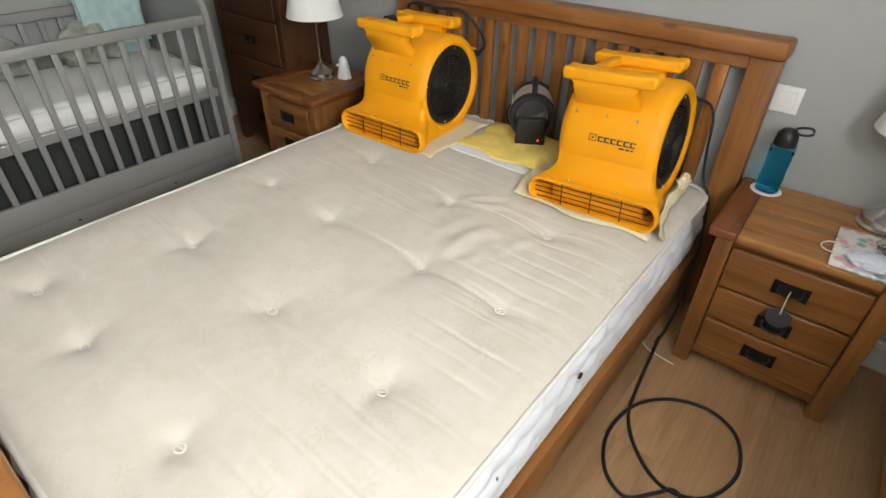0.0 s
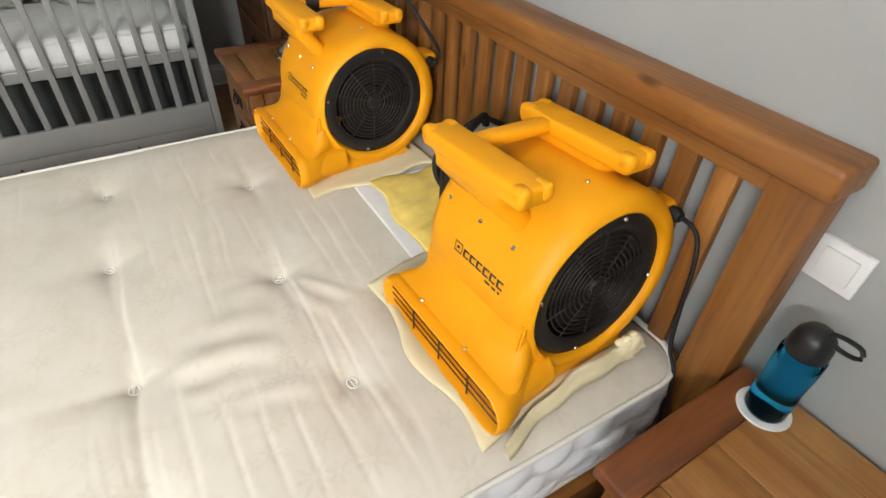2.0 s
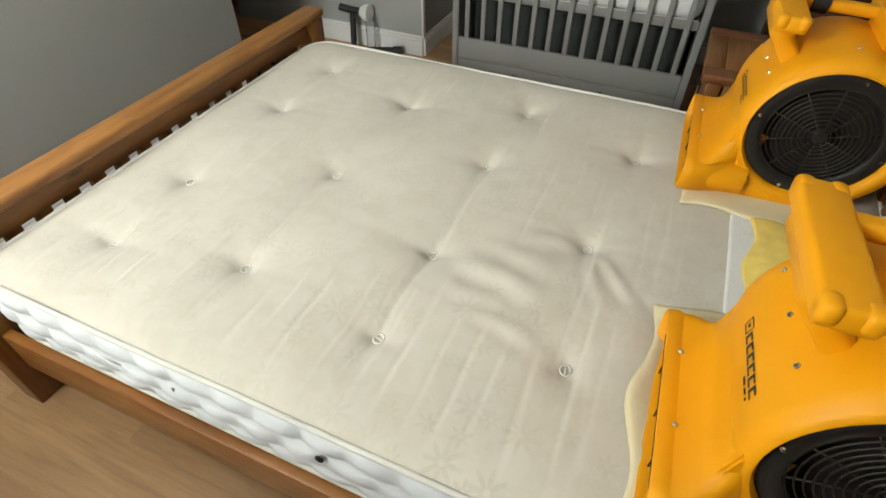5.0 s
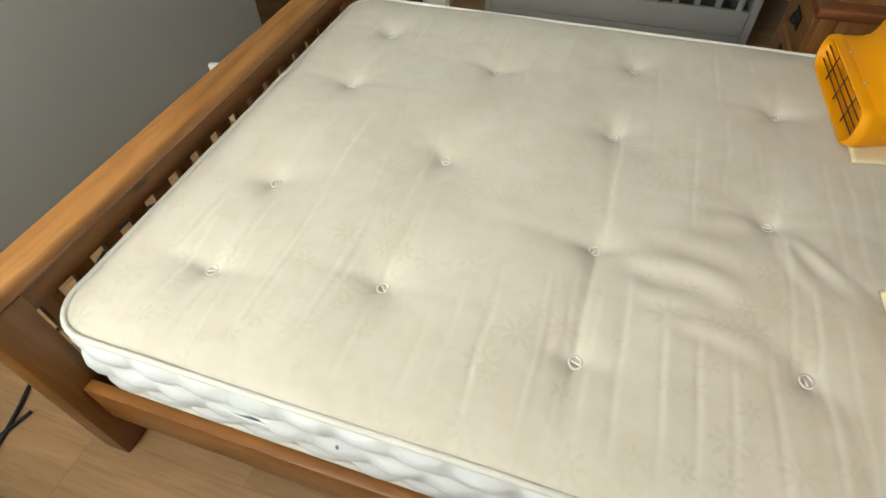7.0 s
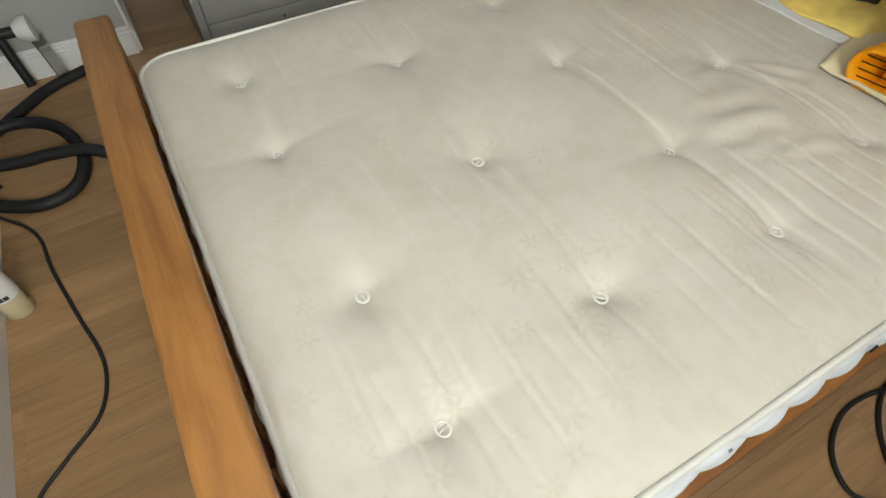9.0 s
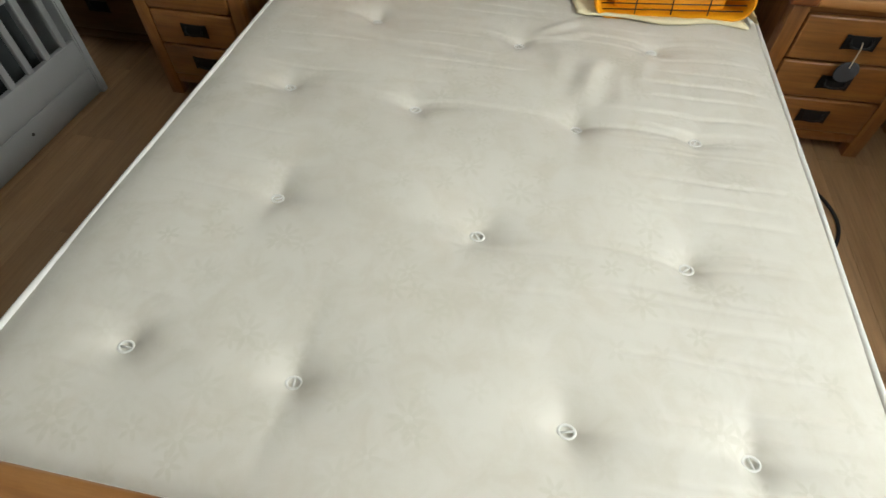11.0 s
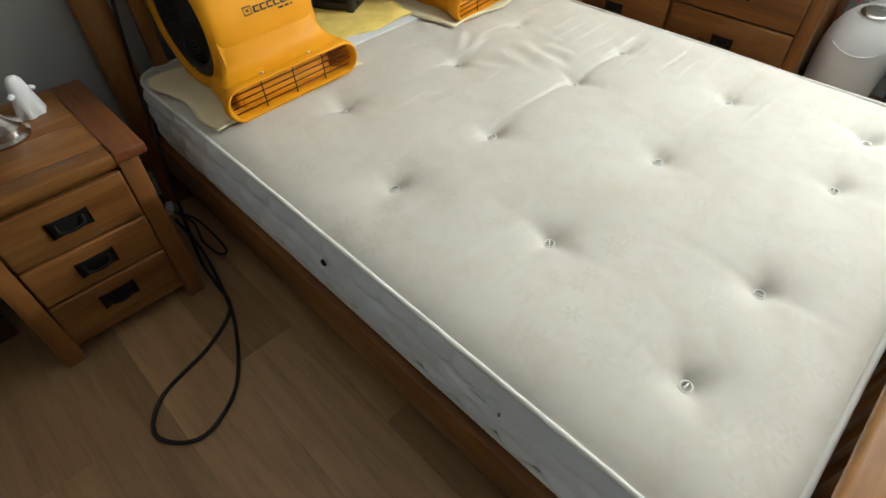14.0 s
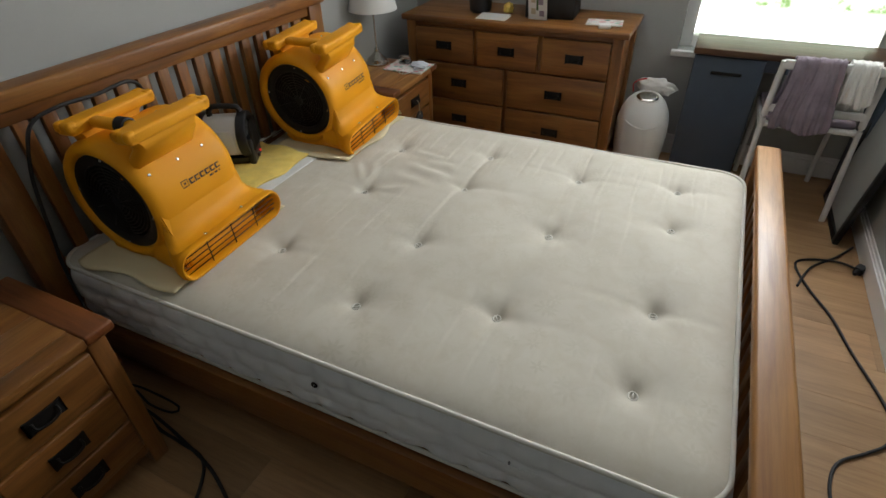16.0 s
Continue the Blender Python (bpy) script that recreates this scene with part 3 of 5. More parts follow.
part("piping", tube([(x, y, MTOP - 0.024 + 0.002 * noise.noise((x * 6, y * 6, 2))) for x, y in edge_pts], 0.0065, 8, True, smooth=False), PIPING, mattress, "white corded piping", 180)
part("piping", tube([(x, y, MBOT + 0.014) for x, y in edge_pts], 0.0065, 8, True, smooth=False), PIPING, mattress, "white corded piping", 180)
for i, (x, y) in enumerate(TUFTS):
    z = top_height(x, y)
    a = i * 1.7
    ringp = [(x + 0.0125 * math.cos(t) * 1.0, y + 0.0105 * math.sin(t), z + 0.006) for t in [k * math.pi / 6 for k in range(12)]]
    bm = tube(ringp, 0.0028, 6, True, 0.004)
    bar = tube([(x - 0.010 * math.cos(a), y - 0.010 * math.sin(a), z + 0.006), (x + 0.010 * math.cos(a), y + 0.010 * math.sin(a), z + 0.006)], 0.002, 6, smooth=False)
    part("tuft", merge(bm, bar), PIPING, mattress, "white felt tuft washer", 180)
for x, sgn in ((MW + 0.013, 1), (-0.013, -1)):
    for y in (0.940,):
        part("air_vent", moved(lathe([(0.0, 0.0), (0.005, 0.0), (0.0055, 0.004), (0.0085, 0.004), (0.0095, 0.0)], 16, 0), pose(x + 0.004 * sgn, y, 0.40, 0, 0, 0 if sgn > 0 else 180)), BLACK_IRON, mattress, "dark metal eyelet")
    part("strap_stitch", box(x + 0.004 * sgn - 0.002, 0.586 if sgn > 0 else 0.414, 0.366, x + 0.004 * sgn + 0.002, 0.591 if sgn > 0 else 0.419, 0.406, 0.001), STITCH, mattress, "grey stitched strap end")
    for y in (0.42, 1.42):
        part("carry_strap", tube([(x - 0.010 * sgn, y - 0.11, 0.385), (x + 0.002 * sgn, y - 0.07, 0.387), (x + 0.006 * sgn, y, 0.386), (x + 0.002 * sgn, y + 0.07, 0.387), (x - 0.010 * sgn, y + 0.11, 0.385)], 0.0028, 10, flat=4.0), BORDER_CLOTH, mattress, "white webbing carry strap")


# ---- air movers ----
def stadium(hw, z0, z1, l, n=10):
    """A rounded slot in the plane y = l."""
    r = (z1 - z0) / 2 * 0.96
    zc, pts = (z0 + z1) / 2, []
    for sx, a0 in ((1, -90), (-1, 90)):
        for k in range(n + 1):
            a = radians(a0 + 180 * k / n)
            pts.append((sx * (hw - r) + r * math.cos(a), l, zc + (z1 - z0) / 2 * math.sin(a)))
    return pts


FC, FH, FR = 0.255, 0.200, 0.210


def spiral(a):
    """How far the housing swells at an angle from its front, turning over the top."""
    b = a if a > -1.2 else a + 2 * math.pi
    return float(np.interp(b, (-1.2, -0.5, 0.0, 0.6, 1.2, 1.9, 2.6, 3.3, 4.1, 5.08), (0.93, 0.875, 0.855, 0.853, 0.875, 0.915, 0.955, 0.975, 0.965, 0.93)))


def air_mover(m, label, strap):
    fan = thing("air_mover", m, label, "air mover", "two yellow air movers on the mattress")
    rows = []
    for l in (0.15, 0.10, 0.03, 0.004):          # inside of the mouth
        rows.append(stadium(0.206 - 0.16 * l, 0.011, 0.086, l))
    rows.append(stadium(0.211, 0.007, 0.0905, -0.004))
    rows.append(stadium(0.2155, 0.002, 0.095, -0.003))
    for l, h, w in ((0.006, 0.0975, 0.2185), (0.018, 0.0975, 0.2185), (0.023, 0.096, 0.216), (0.034, 0.0965, 0.2115), (0.050, 0.099, 0.204), (0.070, 0.101, 0.191), (0.088, 0.100, 0.180), (0.105, 0.097, 0.171), (0.125, 0.087, 0.165), (0.150, 0.066, 0.161), (0.200, 0.046, 0.158), (0.270, 0.042, 0.156), (0.330, 0.046, 0.150), (0.365, 0.060, 0.138), (0.38, 0.075, 0.12)):
        q = stadium(w, 0.0, h, l)
        k = min(1.0, l / 0.12)      # towards the drum the slot squares up
        rr = []
        for x, y, z in q:
            zc = h / 2
            rr.append((x + (math.copysign(w, x) - x) * 0.8 * k * (1 if abs(x) > w - h / 2 else 0) * (1 - max(0.0, (z - zc) / zc) ** 2 * 0.5), y, z))
        rows.append(rr)
    rows.append([(x * 0.3, 0.38, z) for x, y, z in rows[-1]])
    body = from_grid(rows, closed_v=True)
    sweep = []                      # hollow curve from the nozzle up into the drum
    for l, z, w in ((0.020, 0.0955, 0.196), (0.030, 0.0978, 0.192), (0.040, 0.1012, 0.186), (0.053, 0.1075, 0.178), (0.064, 0.119, 0.169), (0.0715, 0.136, 0.161), (0.0755, 0.160, 0.153), (0.083, 0.190, 0.146)):
        sweep.append([(u * w, l + dl, z - dz) for u, dl, dz in ((-0.78, 0.08, 0.03), (-0.94, 0.040, 0.012), (-1.0, 0.022, 0.005), (-0.97, 0.008, 0.0015), (-0.9, 0.001, 0.0), (-0.4, 0.0, 0.0), (0.0, 0.0, 0.0), (0.4, 0.0, 0.0), (0.9, 0.001, 0.0), (0.97, 0.008, 0.0015), (1.0, 0.022, 0.005), (0.94, 0.040, 0.012), (0.78, 0.08, 0.03))])
    web = bmesh.new()
    side = [(0.056, 0.004), (0.056, 0.100), (0.066, 0.119), (0.0735, 0.136), (0.0775, 0.160), (0.083, 0.185)]
    side += [(FC - 0.161 * math.cos(radians(a)), FH - 0.161 * math.sin(radians(a))) for a in range(6, 121, 6)]      # round the inlet
    side += [(0.370, 0.030), (0.340, 0.006)]
    face = web.faces.new([web.verts.new((-0.157, y, z)) for y, z in side])
    ext = bmesh.ops.extrude_face_region(web, geom=[face])
    bmesh.ops.translate(web, verts=[v for v in ext["geom"] if isinstance(v, bmesh.types.BMVert)], vec=(0.310, 0, 0))
    bmesh.ops.recalc_face_normals(web, faces=web.faces)
    bmesh.ops.bevel(web, geom=[e for e in web.edges if abs(e.verts[0].co.x - e.verts[1].co.x) < 0.01], offset=0.004, segments=2, affect="EDGES")
    body = merge(body, from_grid(sweep), web)
    base = box(-0.150, 0.05, 0.0, 0.150, 0.33, 0.04, 0.012, 3)
    prof = [(0.0, -0.10), (0.146, -0.10), (0.147, -0.148), (0.151, -0.160), (0.160, -0.1655), (0.173, -0.1655), (0.188, -0.160), (0.197, -0.149), (0.202, -0.134), (0.203, -0.10)]
    prof = prof + [(0.203, 0.0)] + [(r, -x) for r, x in prof[::-1]]
    prof = [(r * 1.0345, x) for r, x in prof]
    drum = lathe(prof, 80, 0)
    for v in drum.verts:        # the housing spirals: tight above the mouth, wider behind
        r = math.hypot(v.co.y, v.co.z)
        if r > 0.153:
            a = math.atan2(v.co.z, -v.co.y)
            f = spiral(a)
            g = min(1.0, (r - 0.153) / 0.035)
            v.co.y, v.co.z = v.co.y * (1 + (f - 1) * g), v.co.z * (1 + (f - 1) * g)
    for v in drum.verts:
        if v.co.x > 0.05:
            v.co.x -= 0.007
    moved(drum, pose(0, FC, FH))
    part("housing", merge(body, base, drum), YELLOW, fan, "yellow moulded plastic housing", 50)
    # carrying bars with necks and a rod
    for l in (0.097, 0.322):
        x0, x1 = -0.160, 0.122
        bm = box(x0, l - 0.034, 0.402, x1, l + 0.034, 0.437, 0.009, 3)
        for xa, xb in ((x0 - 0.004, x0 + 0.03), (x1 - 0.03, x1 + 0.004)):
            for ya, yb in ((l - 0.034, l - 0.008), (l + 0.008, l + 0.034)):
                add_box(bm, xa, ya, 0.408, xb, yb, 0.4392, 0.010, 3)
        neck = []
        for z, a, b in ((0.285 if l < 0.2 else 0.335, 0.116, 0.030), (0.335 if l < 0.2 else 0.358, 0.103, 0.027), (0.375, 0.097, 0.026), (0.392, 0.102, 0.025), (0.408, 0.118, 0.025)):
            neck.append([(-0.033 + a * sx, l + (0.9 * max(0.0, 0.375 - z) if l < 0.2 else 0.0) + b * sy, z) for sx, sy in ((-1, -0.5), (-0.9, -1), (0.9, -1), (1, -0.5), (1, 0.5), (0.9, 1), (-0.9, 1), (-1, 0.5))])
        part("bar", bm, YELLOW, fan, "", 50)
        part("neck", from_grid(neck, closed_v=True), YELLOW, fan, "", 50)
    grip = box(-0.104, 0.115, 0.406, -0.066, 0.305, 0.433, 0.011, 3)
    part("handle", grip, YELLOW, fan)
    if strap:
        part("cord_strap", moved(lathe([(0.018, -0.02), (0.0235, -0.018), (0.0235, 0.018), (0.018, 0.02)], 16, 1), pose(-0.085, 0.17, 0.420)), BLACK_RUBBER, fan, "black cord strap")
    part("cord_lug", box(0.05, 0.37, 0.266, 0.125, 0.474, 0.310, 0.013, 3), YELLOW, fan)
    part("cord_gland", moved(lathe([(0.0, 0.03), (0.011, 0.03), (0.014, 0.02), (0.014, 0.0), (0.0, 0.0)], 14, 0), pose(0.118, 0.446, 0.290)), BLACK_RUBBER, fan)
    for s in (1, -1):
        turn = pose(-0.007 if s > 0 else 0, FC, FH, 0, 0, 0 if s > 0 else 180) @ Matrix.Diagonal((1, 0.945, 0.945, 1))
        plate = lathe([(0.127, 0.143), (0.127, 0.151), (0.132, 0.154), (0.154, 0.1565), (0.1605, 0.153), (0.1605, 0.140)], 56, 0)
        inlet = part("inlet_plate", moved(plate, turn), BLACK_PLASTIC, fan, "black inlet plate")
        part("rotor", moved(lathe([(0.0, 0.120), (0.04, 0.122), (0.045, 0.112), (0.131, 0.112), (0.131, 0.148), (0.1605, 0.1485)], 40, 0), turn), DARK_SLOT, fan, "dark fan rotor behind the guard")
        for k in range(10):
            r = 0.024 + k * 0.0112
            part("guard_ring", moved(tube([(0.150 + 0.004 * (1 - r / 0.1), r * math.cos(a), r * math.sin(a)) for a in [2 * math.pi * j / 40 for j in range(40)]], 0.0017, 5, True, smooth=False), turn), WIRE, inlet, "", 180)
        for k in range(10):
            a = 2 * math.pi * k / 10 + 0.2
            part("spoke", moved(tube([(0.152, 0.012 * math.cos(a), 0.012 * math.sin(a)), (0.148, 0.130 * math.cos(a + 0.12), 0.130 * math.sin(a + 0.12))], 0.0018, 5, smooth=False), turn), WIRE, inlet, "", 180)
        part("hub", moved(lathe([(0.0, 0.155), (0.016, 0.154), (0.022, 0.147), (0.0, 0.145)], 20, 0), turn), BLACK_PLASTIC, inlet)
        for a in (80, 170, 260, 350):
            part("screw", moved(lathe([(0.0, 0.1600), (0.003, 0.1595), (0.0045, 0.1565), (0.0, 0.1545)], 10, 0), turn @ pose(0, 0.151 * math.cos(radians(a)), 0.151 * math.sin(radians(a)))), STEEL, inlet)
    # mouth guard
    for k in range(4):
        z = 0.0235 + 0.0168 * k
        w = 0.186 + 0.012 * math.sin(math.pi * (k + 0.7) / 4.4)
        part("grille_wire", tube([(-w, 0.012, z), (w, 0.012, z)], 0.0016, 6, smooth=False), WIRE, fan, "", 180)
    for x in (-0.10, 0.0, 0.10):
        part("grille_wire", tube([(x, 0.010, 0.010), (x, 0.010, 0.087)], 0.0018, 6, smooth=False), WIRE, fan, "", 180)
    # screws on the skin
    for x, a in ((-0.12, 33), (-0.02, 33), (0.075, 33), (0.08, 88)):
        rr = FR * spiral(radians(a))
        part("screw", moved(lathe([(0.0, 0.003), (0.0035, 0.0025), (0.005, 0.0), (0.0, -0.002)], 10, 2), pose(x, FC - rr * math.cos(radians(a)), FH + rr * math.sin(radians(a)), 90 - a, 0, 0)), STEEL, fan)
    for x in (-0.085, 0.07):
        part("screw", moved(lathe([(0.0, 0.003), (0.0035, 0.0025), (0.005, 0.0), (0.0, -0.002)], 10, 2), pose(x, 0.022, 0.098)), STEEL, fan)
    # maker's mark as plain blocks on the curved front
    def on_drum(u0, u1, a0, a1, rise=0.0012):
        g = []
        for a in (a0 + 10, a1 + 10):
            rr = FR * spiral(radians(a)) + rise
            g.append([(u, FC - rr * math.cos(radians(a)), FH + rr * math.sin(radians(a))) for u in (u0, u1)])
        return from_grid(g)
    logo = [on_drum(-0.058, -0.056, -2.4, 4.4), on_drum(-0.036, -0.034, -2.4, 4.4), on_drum(-0.056, -0.036, 3.6, 4.4), on_drum(-0.056, -0.036, -2.4, -1.6), on_drum(-0.050, -0.042, 0.2, 2.0)]
    for k in range(6):
        u = -0.029 + k * 0.0205
        logo += [on_drum(u, u + 0.0175, 1.9, 3.1), on_drum(u, u + 0.0175, -2.2, -1.0), on_drum(u, u + 0.0055, -1.4, 2.3)]
    for u0, u1 in ((0.042, 0.058), (0.063, 0.075), (0.080, 0.086)):
        logo.append(on_drum(u0, u1, -5.6, -4.0))
    part("maker_mark", merge(*logo), INK, fan, "dark printed mark", 0)
    return fan


fan_l = air_mover(pose(0.256, 1.398, 0.500, -2.5, -1, 1.5), "yellow plastic air mover with black inlets on a cream cloth", True)
fan_r = air_mover(pose(1.150, 1.435, 0.494, -1.5, -4, 1.5), "yellow plastic air mover with a hanging cord by the headboard", False)


def cloth(name, x0, y0, x1, y1, z, material, label, amp=0.006, rag=0.02, turn=0, seed=0.0, thick=0.004, n=44, fold=0.0):
    """A cloth lying on the mattress with soft folds and an uneven edge."""
    w, d = x1 - x0, y1 - y0
    rows, low = [], []
    for j in range(n + 1):
        row, lo = [], []
        for i in range(n + 1):
            u, v = i / n, j / n
            x = -w / 2 + w * u + rag * noise.noise((v * 3, seed, 1.0)) * (abs(u - 0.5) * 2) ** 2
            y = -d / 2 + d * v + rag * noise.noise((u * 3, seed, 5.0)) * (abs(v - 0.5) * 2) ** 2
            h = amp * (0.7 + noise.noise((x * 9, y * 9, seed))) + amp * 0.8 * abs(noise.noise((x * 22 + y * 9, y * 5, seed + 3)))
            e = min(u, 1 - u, v, 1 - v)
            h = max(0.0, h) * min(1.0, 0.25 + e * 8) + fold * math.exp(-((e - 0.03) / 0.04) ** 2)
            g = sag(x + (x0 + x1) / 2, y + (y0 + y1) / 2)
            row.append((x, y, h + thick - g))
            lo.append((x, y, max(h - 0.001, 0.0) - g))
        rows.append(row)
        low.append(lo)
    bm = merge(from_grid(rows), from_grid(low))
    rim = [[*rows[0], *[r[-1] for r in rows[1:]], *rows[-1][-2::-1], *[r[0] for r in rows[-2:0:-1]]],
           [*low[0], *[r[-1] for r in low[1:]], *low[-1][-2::-1], *[r[0] for r in low[-2:0:-1]]]]
    bm = merge(bm, from_grid(rim, closed_v=True))
    bmesh.ops.remove_doubles(bm, verts=bm.verts, dist=1e-5)
    bmesh.ops.recalc_face_normals(bm, faces=bm.faces)
    return solid(name, bm, material, label, "cloth", pose((x0 + x1) / 2, (y0 + y1) / 2, z, 0, 0, turn), smooth=180)


cloth("dust_sheet", -0.006, 1.412, 0.495, 1.81, 0.498, CREAM_CLOTH, "cream folded cloth under an air mover on the mattress", 0.0035, 0.05, 2, 1.0, fold=0.003)
cloth("dust_sheet", 0.866, 1.408, 1.342, 1.81, 0.498, CREAM_CLOTH, "cream folded cloth under an air mover at the mattress corner", 0.004, 0.03, 1, 2.5, fold=0.005)
cloth("white_towel", 0.49, 1.545, 0.91, 1.88, 0.497, SHEET_WHITE, "thin white towel under a yellow cloth on the mattress", 0.002, 0.01, 0, 9.0, 0.003)
cloth("yellow_cloth", 0.505, 1.588, 0.875, 1.865, 0.5015, YELLOW_CLOTH, "crumpled yellow cleaning cloth under a small heater", 0.015, 0.022, -2, 4.2)


def crumple(name, m, size, material, label, category, seed, squash=0.55):
    """A crumpled soft lump."""
    bm = bmesh.new()
    bmesh.ops.create_icosphere(bm, subdivisions=4, radius=1.0)
    for v in bm.verts:
        c = v.co.copy()
        r = 0.78 + 0.45 * abs(noise.noise(c * 1.5 + Vector((seed, 0, 0)))) + 0.13 * noise.noise(c * 3.6 + Vector((0, seed, 0)))
        v.co = Vector((c.x * r * size[0], c.y * r * size[1], max(c.z, -0.55) * r * size[2]))
    low = min(v.co.z for v in bm.verts)
    for v in bm.verts:
        v.co.z -= low
    return solid(name, bm, material, label, category, m, smooth=180)


rim = []        # the cloth's edge stands up against the side of the blower
for k in range(37):
    u = k / 36
    y = 1.445 + 0.355 * u
    x = 1.318 + 0.056 * (1 - u) ** 3 + 0.003 * math.sin(u * 19)
    hgt = 0.016 + 0.026 * u + 0.006 * math.sin(u * 11 + 1)
    rim.append([(x + dx, y, 0.503 + hgt * dz) for dx, dz in ((0.022, 0.02), (0.014, 0.14), (0.008, 0.55), (0.004, 1.0), (0.001, 1.03), (0.0, 0.98), (0.003, 0.5), (0.010, 0.0))])
solid("cloth_fold", from_grid(rim, closed_v=True), CREAM_CLOTH, "cream cloth edge folded up against the air mover", "cloth", smooth=180)
crumple("cloth_fold", pose(1.325, 1.79, 0.515, 0, 0, 80), (0.036, 0.020, 0.036), CREAM_CLOTH, "knotted end of the cream cloth by the air mover", "cloth", 3.3)

# small fan heater
heater = thing("fan_heater", pose(0.695, 1.815, 0.514, 0, 0, 31) @ Matrix.Scale(1.03, 4), "small round fan heater with black front on yellow cloth", "fan heater")
part("shell", moved(lathe([(0.0, 0.0), (0.07, 0.0), (0.078, 0.005), (0.078, 0.135), (0.074, 0.14), (0.0, 0.14)], 40, 1), pose(0, -0.06, 0.105)), WHITE_PLASTIC, heater, "pale grey round casing")
part("front_ring", moved(lathe([(0.0, 0.012), (0.06, 0.012), (0.07, -0.006), (0.083, -0.006), (0.086, 0.0), (0.086, 0.025), (0.079, 0.03)], 40, 1), pose(0, -0.072, 0.105)), BLACK_PLASTIC, heater, "black front ring")
part("front_base", box(-0.056, -0.088, 0.0, 0.056, -0.062, 0.105, 0.008, 3), BLACK_PLASTIC, heater, "black front panel")
part("foot", box(-0.05, -0.062, 0.0, 0.05, 0.07, 0.03, 0.006), BLACK_PLASTIC, heater)
for k in range(11):
    x = -0.045 + 0.009 * k
    part("grille_bar", box(x - 0.0014, -0.092, 0.055, x + 0.0014, -0.084, 0.16, 0.0), WIRE, heater, smooth=0)
part("handle", tube([(0, -0.055, 0.182), (0, -0.05, 0.21), (0, 0.04, 0.215), (0, 0.055, 0.182)], 0.010, 10), BLACK_RUBBER, heater)
part("knob", moved(lathe([(0.0, -0.008), (0.007, -0.008), (0.008, 0.0), (0.0, 0.0)], 14, 1), pose(-0.012, -0.088, 0.022)), WIRE, heater)
part("pilot_light", moved(lathe([(0.0, -0.004), (0.0035, -0.003), (0.004, 0.0), (0.0, 0.0)], 12, 1), pose(0.03, -0.088, 0.022)), PILOT, heater, "glowing red pilot light")
part("rating_label", box(-0.081, -0.03, 0.06, -0.0775, 0.04, 0.15, 0.001), PAPER, heater, "white rating label")
part("rear_guard", moved(lathe([(0.068, 0.0), (0.086, 0.0), (0.086, 0.015), (0.068, 0.015)], 36, 1), pose(0, 0.075, 0.105)), BLACK_PLASTIC, heater)


